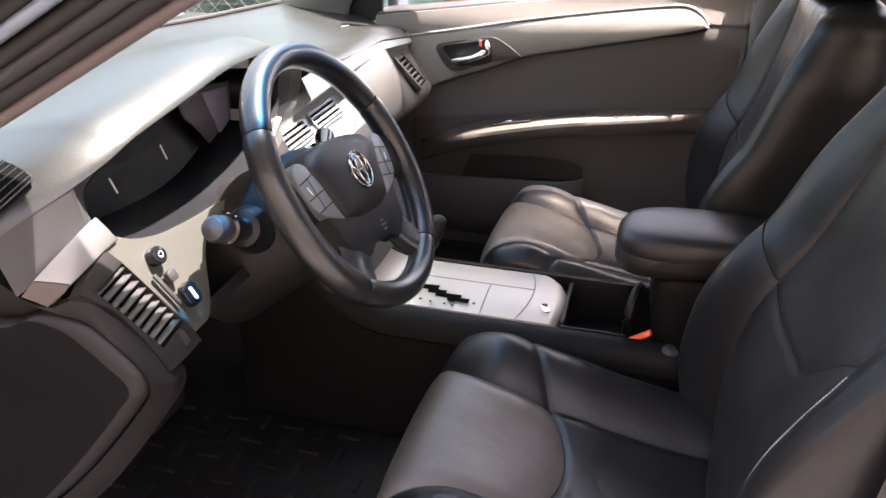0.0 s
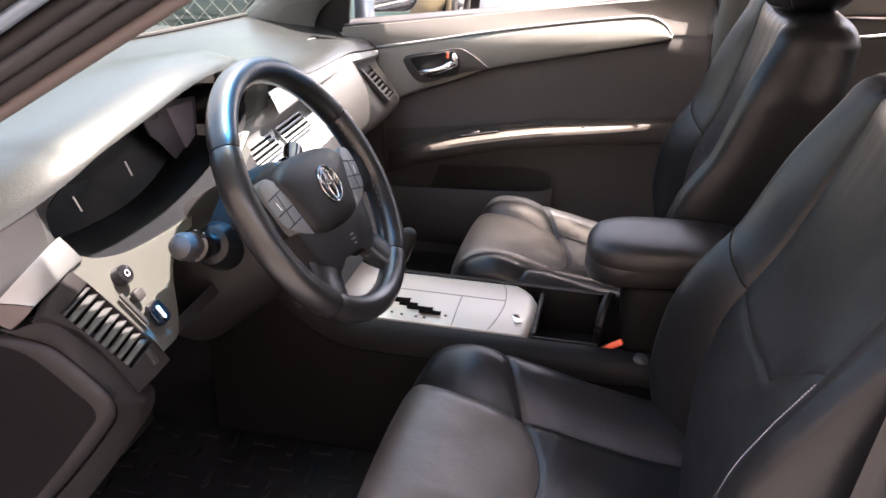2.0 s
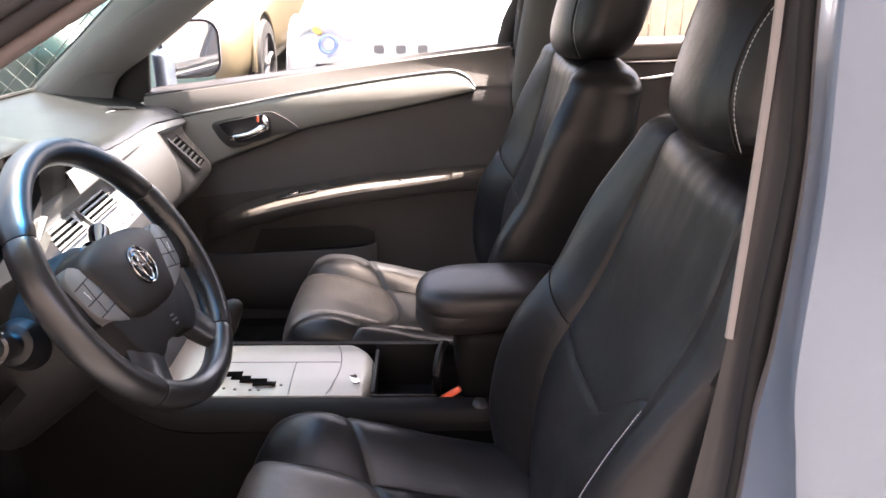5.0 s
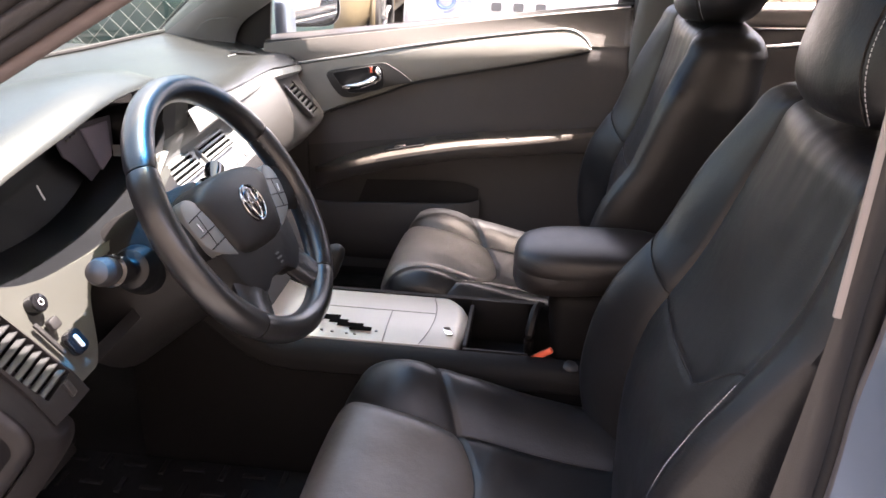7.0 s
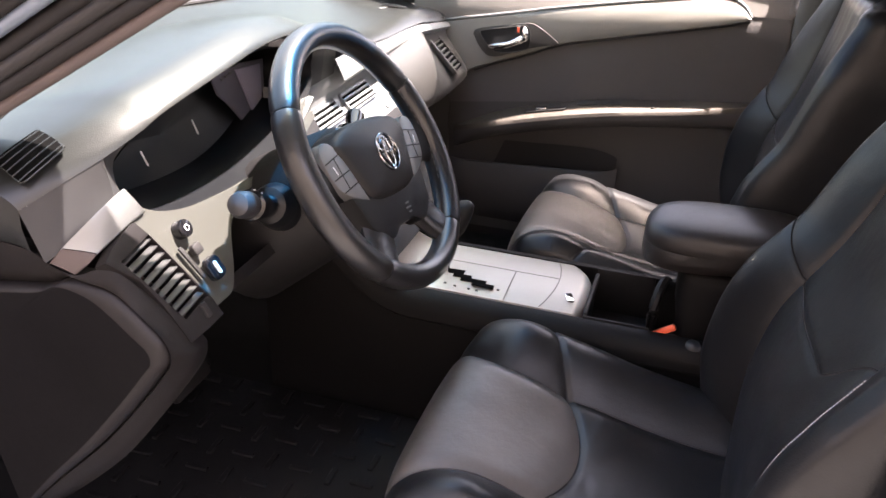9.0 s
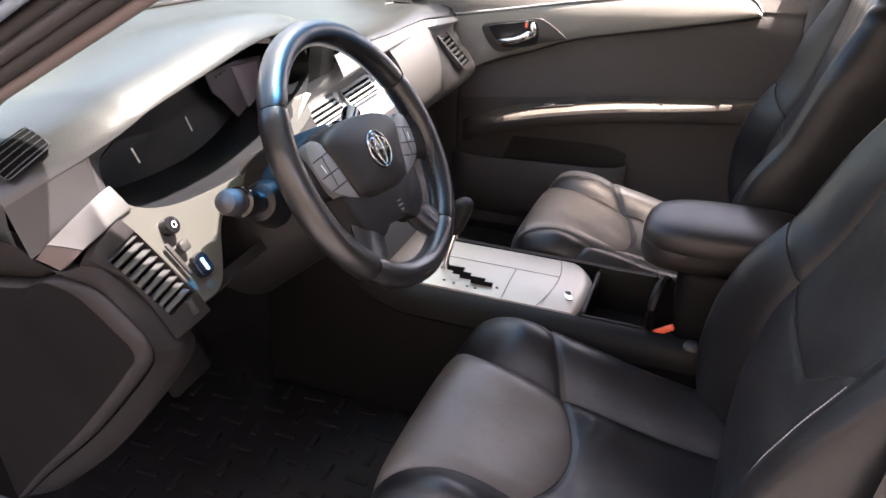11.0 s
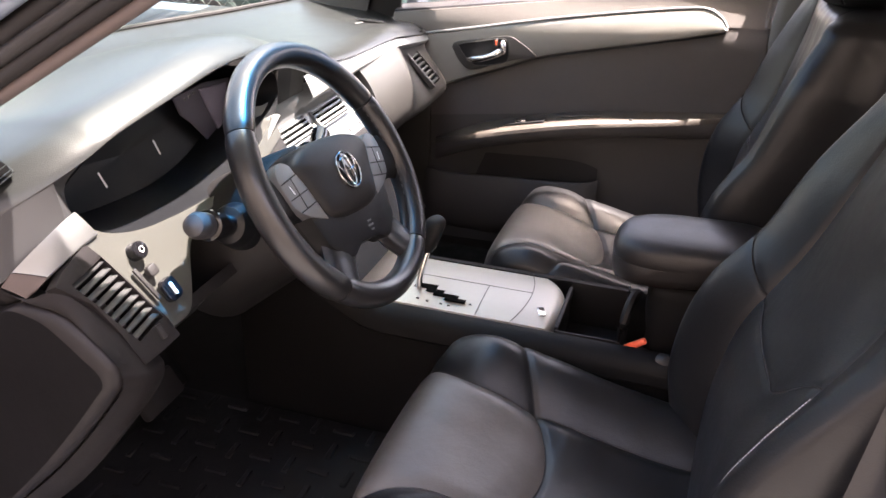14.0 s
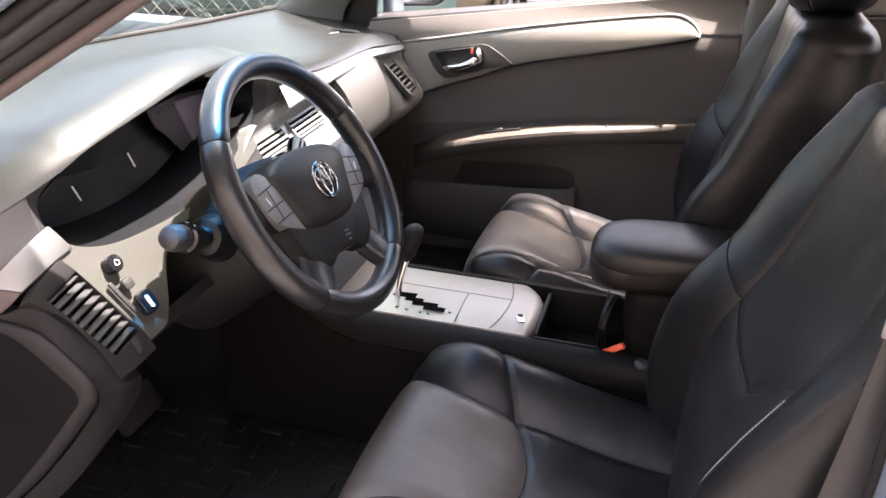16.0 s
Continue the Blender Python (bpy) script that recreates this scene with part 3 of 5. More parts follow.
part("lower_panel", loft([r[:20] for r in rows]), PANEL, dash, "grey moulded panel with switches")

# housing of the outer vent: a face with a sloping opening, eight deep slats in it
HOUSE = [(-0.676, 0.914), (-0.700, 0.909), (-0.722, 0.902), (-0.742, 0.892), (-0.731, 0.878), (-0.716, 0.860), (-0.706, 0.821), (-0.702, 0.776), (-0.665, 0.775), (-0.630, 0.776), (-0.632, 0.80), (-0.664, 0.89), (-0.676, 0.914)]
OPEN4 = [(-0.668, 0.894), (-0.724, 0.886), (-0.690, 0.799), (-0.639, 0.804)]


def end_face(y, z, deep=0.0):
    """Rear face of the dash's driver's end, rolling forward at the outboard edge."""
    return Vector((-0.199 + (0.92 - z) * 0.58 - 0.004 * smooth01(-0.700, -0.745, y) - deep * 0.865, y, z - deep * 0.5))


def walk_round(pts, n):
    """n points at even steps along a line of corners."""
    gaps = [math.dist(a, b) for a, b in zip(pts, pts[1:])]
    at = np.concatenate([[0], np.cumsum(gaps)])
    return [tuple(float(np.interp(q, at, [p[i] for p in pts])) for i in (0, 1)) for q in np.linspace(0, at[-1], n)]


loop_out = walk_round(HOUSE[:4], 17)[:-1] + walk_round(HOUSE[3:8], 17)[:-1] + walk_round(HOUSE[7:10], 13)[:-1] + walk_round(HOUSE[9:], 17)[:-1]
loop_in = walk_round([OPEN4[0], OPEN4[1]], 17)[:-1] + walk_round([OPEN4[1], OPEN4[2]], 17)[:-1] + walk_round([OPEN4[2], OPEN4[3]], 13)[:-1] + walk_round([OPEN4[3], OPEN4[0]], 17)[:-1]
mid_loop = [(a[0] * 0.2 + b[0] * 0.8, a[1] * 0.2 + b[1] * 0.8) for a, b in zip(loop_out, loop_in)]
housing = part("vent_housing", loft([[end_face(*p, 0.02) for p in loop_out], [end_face(*p, 0.001) for p in loop_out], [end_face(*p, -0.001) for p in mid_loop], [end_face(*p) for p in loop_in], [end_face(*p, 0.02) for p in loop_in]], True), ENDBORDER, dash, "dark housing of the outer air vent")
part("duct_shade", loft([[end_face(*p, 0.019) for p in loop_in], [end_face(-0.68, 0.846, 0.03)] * len(loop_in)], True), HOLESHADE, housing, "near-black sheet for the duct's shade behind the slats")
for k in range(9):
    f = (k + 0.45) / 9
    a, b = (end_face(*(p + (q - p) * f for p, q in zip(e0, e1)), 0.001) for e0, e1 in ((OPEN4[1], OPEN4[2]), (OPEN4[0], OPEN4[3])))
    back, low_ = Vector((-0.0085, 0, 0.0005)), Vector((0.0004, 0, -0.0016))
    part("slat", loft([[a, b], [a + back, b + back], [a + back + low_, b + back + low_], [a + low_, b + low_], [a, b]]), DASHSHADE, housing, smooth=False)
part("vent_wheel", box(tuple(end_face(-0.655, 0.793, -0.001)), (0.006, 0.010, 0.02), 0.002, (0, -30, 0)), DARK, housing)

bolster = []
for dx, z in ((0.0, 0.792), (-0.004, 0.775), (-0.03, 0.755), (-0.08, 0.70), (-0.16, 0.62), (-0.30, 0.54)):
    bolster.append([(knee(y, max(z, 0.775)) - 0.014 + dx, y, z) for y in np.linspace(-0.695, -0.185, 30)])
part("knee_bolster", loft(bolster), SHROUD, dash, "black underside of the dash")

# silver trim strips
def strip(pts, n=30):
    """Rows of upper and lower edge give a slightly domed band."""
    f = spline(pts, n)
    rows = []
    for p in f:
        a, b = Vector(p[:3]), Vector(p[3:])
        out = Vector((0.5, 0, 0.5))
        rows.append([a - out * 0.02, a, a.lerp(b, 0.04) + out * 0.0016, a.lerp(b, 0.5) + out * 0.0026, a.lerp(b, 0.96) + out * 0.0016, b, b - out * 0.02])
    return loft(rows)


part("trim_strip", strip([(-0.199, -0.680, 0.957, -0.196, -0.653, 0.916), (-0.204, -0.700, 0.949, -0.195, -0.680, 0.914), (-0.217, -0.730, 0.930, -0.198, -0.706, 0.907), (-0.236, -0.752, 0.906, -0.205, -0.733, 0.896)], 24), SILVER, dash, "silver trim strip, brightly lit")
part("trim_end", strip([(-0.2365, -0.7525, 0.905, -0.2055, -0.734, 0.8955), (-0.246, -0.756, 0.893, -0.209, -0.741, 0.889), (-0.252, -0.7575, 0.886, -0.228, -0.750, 0.873)], 8), TRIMTAN, dash, "brownish trim end")
part("trim_strip", strip([(-0.217, -0.06, 0.962, -0.199, -0.06, 0.922), (-0.218, 0.10, 0.957, -0.202, 0.10, 0.923), (-0.222, 0.25, 0.946, -0.207, 0.25, 0.920), (-0.227, 0.40, 0.931, -0.214, 0.40, 0.914), (-0.230, 0.50, 0.915, -0.218, 0.50, 0.900), (-0.233, 0.60, 0.899, -0.222, 0.60, 0.885), (-0.240, 0.682, 0.884, -0.232, 0.682, 0.872)]), SILVER, dash, "silver trim strip, brightly lit")


# air vents
def vent(o, ux, uy, w, h, count, parent, frame_mat, slat_mat, along_x=True, label="", tilt=35, skew=0.0, fill=0.60, rim=0.006):
    """A framed outlet with slats. o: centre; ux, uy: its width and height on the panel."""
    m = frame_of(o, ux, uy) @ Matrix(((1, skew, 0, 0), (0, 1, 0, 0), (0, 0, 1, 0), (0, 0, 0, 1)))
    # flat backing, near-black in place of the shade inside the outlet
    v = part("air_vent", box((0, 0, -0.002), (w, h, 0.002), 0.0), HOLESHADE, parent, label)
    v.data.transform(Matrix.Translation(-origin_of(parent)) @ m @ Matrix.Translation(origin_of(parent)))
    ring_o, ring_i = rounded(w + 2 * rim, h + 2 * rim, rim), rounded(w, h, rim / 2)
    bm = loft([[m @ Vector((x, y, -0.002)) for x, y in ring_i], [m @ Vector((x, y, rim)) for x, y in ring_i], [m @ Vector((x, y, rim * 0.8)) for x, y in ring_o], [m @ Vector((x, y, -0.006)) for x, y in ring_o]], True)
    part("frame", bm, frame_mat, v)
    for k in range(count):
        s = (k + 0.5) / count - 0.5
        if along_x:
            bm = box((0, s * h, 0.001), (w - 0.001, h / count * fill, 0.006), 0.0008, (tilt, 0, 0), 1)
        else:
            bm = box((s * w, 0, 0.001), (w / count * fill, h - 0.001, 0.006), 0.0008, (0, tilt, 0), 1)
        bmesh.ops.transform(bm, verts=bm.verts, matrix=m)
        part("slat", bm, slat_mat, v)
    return v


for y in (-0.110, 0.036):
    vent((-0.2165, y, 0.8685), (0, 1, 0), (-0.75, 0, 0.68), 0.116, 0.040, 4, dash, SILVER, SILVER, True, "centre air vent with sunlit slats", 0, 0.0, 0.50, 0.003)
vent((-0.204, 0.552, 0.834), (-0.05, 1, 0), (-0.073, 0, 0.077), 0.056, 0.104, 8, dash, TAUPE, PANEL, True, "outer air vent on the passenger's side", -35, 0.0, 0.42)


def pad_point(x, y, up=0.0):
    """A point on the dash top."""
    for a, b in zip(lip_fine, lip_fine[1:]):
        if a[0] <= y <= b[0]:
            t = (y - a[0]) / (b[0] - a[0])
            _, lx, lz, wx = a + (b - a) * t
            q = min(1, max(0, (x - wx) / (lx - 0.05 - wx)))
            return Vector((x, y, 0.955 + (lz + 0.017 - 0.955) * (0.3 * q + 0.7 * q * q * (3 - 2 * q)) + up))


def grille(x, y, dx, dy, w, h, count, label, lift=0.0):
    """A demister outlet let into the dash top, its width along dx, dy."""
    ex, ey = -dy, dx

    def at(p, q, up):
        return pad_point(x + dx * p + ex * q, y + dy * p + ey * q, up + lift)

    # sheet on the pad; only its black colour gives the opening's shade
    v = part("air_vent", loft([[at(w * (i / 8 - 0.5), h * (j / 8 - 0.5), 0.0022) for i in range(9)] for j in range(9)]), HOLESHADE, dash, label)
    part("frame", tube([at(p, q, 0.0018) for p, q in rounded(w, h, 0.006)], 0.0009 if lift == 0 else 0.0008, 6, True), PAD if lift == 0 else DARK, v)
    for k in range(count):
        q = h * ((k + 0.5) / count - 0.5)
        part("slat", tube([at(w * (i / 8 - 0.5), q, 0.0026) for i in range(9)], 0.0007, 6), PAD, v)


grille(-0.286, -0.720, 0.36, 0.93, 0.056, 0.062, 5, "black side window demister grille")
grille(-0.330, 0.520, 0.7, -0.7, 0.062, 0.05, 4, "black side window demister grille", 0.003)

label_bar = pad_point(-0.320, 0.43, 0.002)
part("label_bar", box(tuple(label_bar), (0.004, 0.026, 0.0012), 0.0003, (0, 8, -25)), PADGREY, dash, "small pale marking")

# centre stack
STACK = [(-0.228, 0.944), (-0.229, 0.918), (-0.2345, 0.888), (-0.223, 0.866), (-0.196, 0.838), (-0.168, 0.80), (-0.152, 0.76), (-0.130, 0.70), (-0.07, 0.62)]
stack = []
for x, z in spline(STACK, 29):
    stack.append([(x - 0.05, -0.215, z), (x - 0.008, -0.207, z)] + [(x + 0.004 * math.cos(y * 7), y, z) for y in np.linspace(-0.197, 0.197, 16)] + [(x - 0.008, 0.207, z), (x - 0.05, 0.215, z)])
# brighter silver instead of grey plastic makes up for sun that misses it
part("upper_cheek", loft(stack[:7]), SILVER, dash, "panel above the centre vents, silvered to look sunlit")
part("centre_panel", loft(stack[6:17]), SILVER, dash, "silver centre panel with vents, sunlit")
part("radio_panel", loft(stack[16:]), DARK, dash, "black panel under the vents")
for k in range(3):
    part("push_button", plate(rounded(0.026, 0.010, 0.002), 0.004, frame_of((-0.186, 0.02 + 0.05 * k, 0.826), (0, 1, 0), (-0.7, 0, 0.7)), 0.001), BUTTON, dash)

# cheek between the hood's edge and the centre panel
for y0, y1, m, text in ((-0.160, -0.106, GAUGE, "black end of the cluster hood"), (-0.106, -0.05, PANEL, "grey panel beside the cluster")):
    part("hood_cheek", loft([[(lip_at(y)[0] - 0.010 + (-0.224 - lip_at(y)[0] + 0.010) * t, y, lip_at(y)[1] - 0.010 + (0.932 - lip_at(y)[1] + 0.010) * t) for t in (0, 0.3, 0.6, 1)] for y in np.linspace(y0, y1, 8)]), m, dash, text)

# passenger's side: glove box bulge
glove = []
prof_a = spline([(-0.212, 0.922), (-0.186, 0.890), (-0.168, 0.85), (-0.162, 0.80), (-0.172, 0.762), (-0.196, 0.735), (-0.24, 0.71), (-0.29, 0.66), (-0.36, 0.56), (-0.5, 0.46)], 30)
prof_b = spline([(-0.236, 0.906), (-0.232, 0.880), (-0.225, 0.852), (-0.208, 0.828), (-0.180, 0.790), (-0.168, 0.762), (-0.19, 0.732), (-0.29, 0.66), (-0.36, 0.56), (-0.5, 0.46)], 30)
for y in np.linspace(0.17, 0.70, 40):
    t = smooth01(0.36, 0.50, y)
    glove.append([(a[0] + (b[0] - a[0]) * t - 0.03 * smooth01(0.62, 0.70, y) ** 2, y, a[1] + (b[1] - a[1]) * t) for a, b in zip(prof_a, prof_b)])
part("glove_side", loft([[(x - 0.08, y, z) for x, y, z in glove[0][:14]], glove[0][:14]]), TAUPE, dash)
part("glove_box", loft(glove), TAUPE, dash, "taupe glove box panel, softly lit")

part("dash_side", box((-0.41, 0.704, 0.67), (0.36, 0.022, 0.44), 0.008), TAUPE, dash)

# dash end facing the open doorway: a dark border and a cover with a rounded edge
OUTER = [(-0.62, 0.905, -0.755), (-0.45, 0.905, -0.758), (-0.33, 0.905, -0.760), (-0.275, 0.900, -0.760), (-0.252, 0.884, -0.757), (-0.226, 0.872, -0.749), (-0.188, 0.878, -0.733), (-0.146, 0.821, -0.709), (-0.119, 0.776, -0.702), (-0.110, 0.760, -0.702), (-0.120, 0.728, -0.705), (-0.168, 0.658, -0.713), (-0.228, 0.581, -0.715), (-0.289, 0.519, -0.715), (-0.36, 0.455, -0.715)]
COVER = [(-0.62, 0.80), (-0.45, 0.818), (-0.329, 0.837), (-0.275, 0.847), (-0.240, 0.861), (-0.200, 0.855), (-0.172, 0.837), (-0.144, 0.812), (-0.128, 0.794), (-0.124, 0.772), (-0.136, 0.748), (-0.192, 0.675), (-0.253, 0.604), (-0.342, 0.514), (-0.40, 0.45)]
outer_f, cover_f = spline(OUTER, 90), spline(COVER, 90)


def inset(y, d):
    """The cover's outline at depth y, drawn in by d towards its middle."""
    return [(x - d * smooth01(-0.5, -0.2, x), y, z - d * (0.9 * smooth01(0.74, 0.82, z) - 0.3)) for x, z in cover_f]


part("end_border", loft([[(x - 0.02, y + 0.05, z - 0.02) for x, z, y in outer_f], [(x, y, z) for x, z, y in outer_f], [((x * 3 + u) / 4, (y * 3 - 0.738) / 4 - 0.003, (z * 3 + v) / 4) for (x, z, y), (u, v) in zip(outer_f, cover_f)], [((x + u) / 2, (y - 0.738) / 2 - 0.004, (z + v) / 2) for (x, z, y), (u, v) in zip(outer_f, cover_f)], inset(-0.7385, -0.003), inset(-0.7365, -0.001), inset(-0.722, 0.0)]), ENDBORDER, dash, "dark border of the dash end")
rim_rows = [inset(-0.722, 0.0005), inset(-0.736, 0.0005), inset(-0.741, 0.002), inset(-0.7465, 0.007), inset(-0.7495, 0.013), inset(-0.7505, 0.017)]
part("cover_edge", loft(rim_rows), COVERLIT, dash, "bevelled edge of the end cover, its soft light in a paler colour")
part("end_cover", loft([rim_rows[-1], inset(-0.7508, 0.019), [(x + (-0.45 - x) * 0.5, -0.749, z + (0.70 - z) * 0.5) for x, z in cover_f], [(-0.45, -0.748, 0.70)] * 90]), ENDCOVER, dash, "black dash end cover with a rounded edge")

# switches
KN = frame_of((-0.177, -0.618, 0.878), (0, 1, 0), (-0.58, 0, 1))
knob = part("dimmer_knob", disc(0.012, 0.018, KN @ Matrix.Translation((0, 0, -0.004)), 20, 0.003), BLACK, dash, "black dimmer knob with a white ring")
part("ring_mark", loft([[KN @ Vector((r * math.cos(a), r * math.sin(a), 0.0145)) for a in (2 * math.pi * k / 20 for k in range(20))] for r in (0.0034, 0.0041)], True), WHITE, knob)
SW = frame_of((-0.146, -0.611, 0.834), (0.05, 1, 0.12), (-0.58, -0.12, 1))
part("small_button", plate(rounded(0.016, 0.015, 0.004), 0.008, SW @ Matrix.Translation((-0.004, 0.024, 0)), 0.002), DARK, dash, "small grey push button")
sw = part("mirror_switch", plate(rounded(0.026, 0.032, 0.009), 0.009, SW @ Matrix.Translation((0.002, -0.010, 0)), 0.003), BLACK, dash, "glossy black mirror switch with white marks")
part("switch_bar", plate(rounded(0.004, 0.018, 0.0018), 0.003, SW @ Matrix.Translation((0.002, -0.010, 0.0085))), WHITE, sw)
part("slot", box((-0.152, -0.634, 0.845), (0.004, 0.006, 0.05), 0.001, (12, -30, 0)), DARK, dash, "dark thumbwheel slot")

# ---------------------------------------------------------------- steering wheel
WC = Vector((-0.0194, -0.3514, 0.909))
TILT = radians(31.8)
W_UP = Vector((-math.sin(TILT), 0, math.cos(TILT)))
W_OUT = Vector((math.cos(TILT), 0, math.sin(TILT)))
W_SIDE = Vector((0, 1, 0))
WR = 0.189
TURN = radians(-9)
WM = Matrix(((W_SIDE.x, W_UP.x, W_OUT.x, WC.x), (W_SIDE.y, W_UP.y, W_OUT.y, WC.y), (W_SIDE.z, W_UP.z, W_OUT.z, WC.z), (0, 0, 0, 1))) @ Matrix.Rotation(TURN, 4, "Z")
wheel = thing("steering_wheel", WC - W_OUT * 0.10, "black leather four-spoke steering wheel with grey buttons", "steering wheel")


def arc(a0, a1, n, r=WR, z=0.0):
    return [WM @ Vector((r * math.cos(radians(a0 + (a1 - a0) * k / (n - 1))), r * math.sin(radians(a0 + (a1 - a0) * k / (n - 1))), z)) for k in range(n)]


def rim_section(a0, a1, n, r0):
    rows = []
    for k in range(n):
        a = radians(a0 + (a1 - a0) * k / (n - 1))
        c = Vector((math.cos(a), math.sin(a), 0))
        rr = r0 * (0.93 if k in (0, n - 1) else 1)
        rows.append([WM @ (c * WR + c * rr * math.cos(b) + Vector((0, 0, 1)) * rr * 1.12 * math.sin(b)) for b in (2 * math.pi * j / 16 for j in range(16))])
    return loft(rows, True, True)


part("rim", rim_section(29, 151, 44, 0.0190), LEATHER_WHEEL, wheel, "smooth black leather upper rim")
part("rim", rim_section(151.6, 231, 30, 0.0195), LEATHER_WHEEL, wheel, "black leather side grip")
part("rim", rim_section(-51, 28.4, 30, 0.0195), LEATHER_WHEEL, wheel, "perforated black leather side grip")
part("rim", rim_section(231.6, 308.4, 30, 0.0190), LEATHER_WHEEL, wheel, "smooth black leather lower rim")


# pad of the airbag: upper half of its outline, mirrored
PADLINE = spline([(0.0, 0.056), (0.045, 0.054), (0.080, 0.047), (0.100, 0.034), (0.102, 0.020), (0.090, -0.006), (0.080, -0.034), (0.068, -0.054), (0.040, -0.063), (0.0, -0.065)], 40)
PADRING = [(x, y) for x, y in PADLINE] + [(-x, y) for x, y in PADLINE[-2:0:-1]]


def hub_rows():
    rows = []
    for s, zz in ((1.0, -0.040), (1.0, -0.004), (0.985, 0.004), (0.95, 0.009), (0.88, 0.0125), (0.7, 0.017), (0.45, 0.0205), (0.2, 0.022), (0.02, 0.0225)):
        rows.append([WM @ Vector((x * s, y * s, zz)) for x, y in PADRING])
    return rows


hub = part("airbag_cover", loft(hub_rows(), True), DARK, wheel, "black grained airbag cover")
emblem = part("emblem", disc(0.029, 0.004, WM @ Matrix.Translation((0, -0.003, 0.0185)), 30, 0.001), BLACK, hub, "round chrome emblem")
for rx, ry, ox, oy, n in ((0.0275, 0.0275, 0, 0, 40), (0.0095, 0.0225, 0, -0.001, 28), (0.0215, 0.0098, 0, 0.0088, 28)):
    part("emblem_ring", tube([WM @ Vector((ox + rx * math.cos(2 * math.pi * k / n), -0.003 + oy + ry * math.sin(2 * math.pi * k / n), 0.0234)) for k in range(n)], 0.0012, 8, True), CHROME, emblem)


def wheel_plate(outline, depth, z, bevel):
    return plate([(float(x), float(y)) for x, y in outline], depth, WM @ Matrix.Translation((0, 0, z)), bevel)


# chin below the pad and the two lower spokes that grow out of it
CHIN = spline([(0.0, -0.110), (0.025, -0.110), (0.048, -0.120), (0.070, -0.116), (0.096, -0.094), (0.106, -0.064), (0.112, -0.036), (0.090, -0.018)], 24)
chin = part("lower_cover", wheel_plate([(x, y) for x, y in CHIN] + [(-x, y) for x, y in CHIN[:0:-1]], 0.026, -0.022, 0.006), SHROUD, wheel, "smooth black lower cover of the hub")
for k, w in enumerate((0.012, 0.016, 0.009)):
    part("mark", wheel_plate([(0.018 + a, -0.084 - 0.007 * k + b) for a, b in rounded(w, 0.003, 0.001, 2)], 0.0006, 0.0042, 0.0), BUTTON, chin, "worn grey marking")
for sx in (-1, 1):
    arm_rows = []
    for p, w in zip(spline([(sx * 0.066, -0.090, -0.010), (sx * 0.080, -0.118, -0.009), (sx * 0.098, -0.145, -0.004), (sx * 0.112, -0.158, 0.0)], 14), np.linspace(0.034, 0.027, 14)):
        c = Vector(p)
        arm_rows.append([WM @ (c + Vector((w * math.cos(b) * 0.9, w * math.cos(b) * sx * 0.5, 0.0135 * math.sin(b)))) for b in (2 * math.pi * j / 14 for j in range(14))])
    part("spoke", loft(arm_rows, True, True), LEATHER_WHEEL, wheel, "smooth black lower spoke")
    cross = []
    for x, hw in ((0.085, 0.040), (0.12, 0.036), (0.15, 0.033), (0.172, 0.042), (0.188, 0.055)):
        cross.append([WM @ Vector((sx * x, -0.006 + hw * math.cos(b), -0.012 + 0.010 * smooth01(0.13, 0.19, x) + 0.011 * math.sin(b))) for b in (2 * math.pi * j / 14 for j in range(14))])
    part("spoke", loft(cross, True, True), SHROUD, wheel, "black side spoke")
    POD = spline([(0.074, -0.056), (0.083, -0.026), (0.092, 0.004), (0.102, 0.024), (0.106, 0.034), (0.122, 0.041), (0.139, 0.035), (0.145, 0.018), (0.142, -0.006), (0.131, -0.030), (0.106, -0.045), (0.074, -0.056)], 44)[:-1]
    pod = part("button_pod", wheel_plate([(sx * x, y) for x, y in POD], 0.016, -0.010, 0.004), PADGREY, wheel, "silver-grey button pod")
    for (x0, y0), (x1, y1) in (((0.104, 0.019), (0.142, 0.012)), ((0.094, -0.006), (0.137, -0.012)), ((0.086, -0.026), (0.127, -0.032))):
        part("button_gap", tube([WM @ Vector((sx * x0, y0, 0.0062)), WM @ Vector((sx * x1, y1, 0.0062))], 0.0009, 5), RUBBER, pod)
    part("button_gap", tube([WM @ Vector((sx * 0.118, 0.016, 0.0062)), WM @ Vector((sx * 0.112, -0.029, 0.0062))], 0.0007, 5), RUBBER, pod)
    part("button_mark", tube([WM @ Vector((sx * 0.128, 0.006, 0.0064)), WM @ Vector((sx * 0.124, -0.006, 0.0064))], 0.0008, 5), WHITE, pod, "pale marking")
# stitches on the inner side of the grips
for a in range(-26, 30, 4):
    part("stitch", tube(arc(a, a + 2, 3, WR - 0.0192, 0.004), 0.0008, 5), BUTTON, wheel)

# ---------------------------------------------------------------- steering column
column = thing("steering_column", WC - W_OUT * 0.28, "black steering column cover with two stalks", "steering column")
rows = []
for d, r in ((-0.035, 0.052), (-0.055, 0.066), (-0.09, 0.070), (-0.15, 0.074), (-0.22, 0.080), (-0.28, 0.085)):
    rows.append([WM @ Vector((r * (1.25 + 1.6 * smooth01(-0.04, -0.13, d) * 0.15) * math.cos(a), r * (1.0 if math.sin(a) > 0 else 1.6) * math.sin(a), d)) for a in (2 * math.pi * k / 32 for k in range(32))])
part("shroud", loft(rows, True, True), SHROUD, column, "dark plastic column shroud")
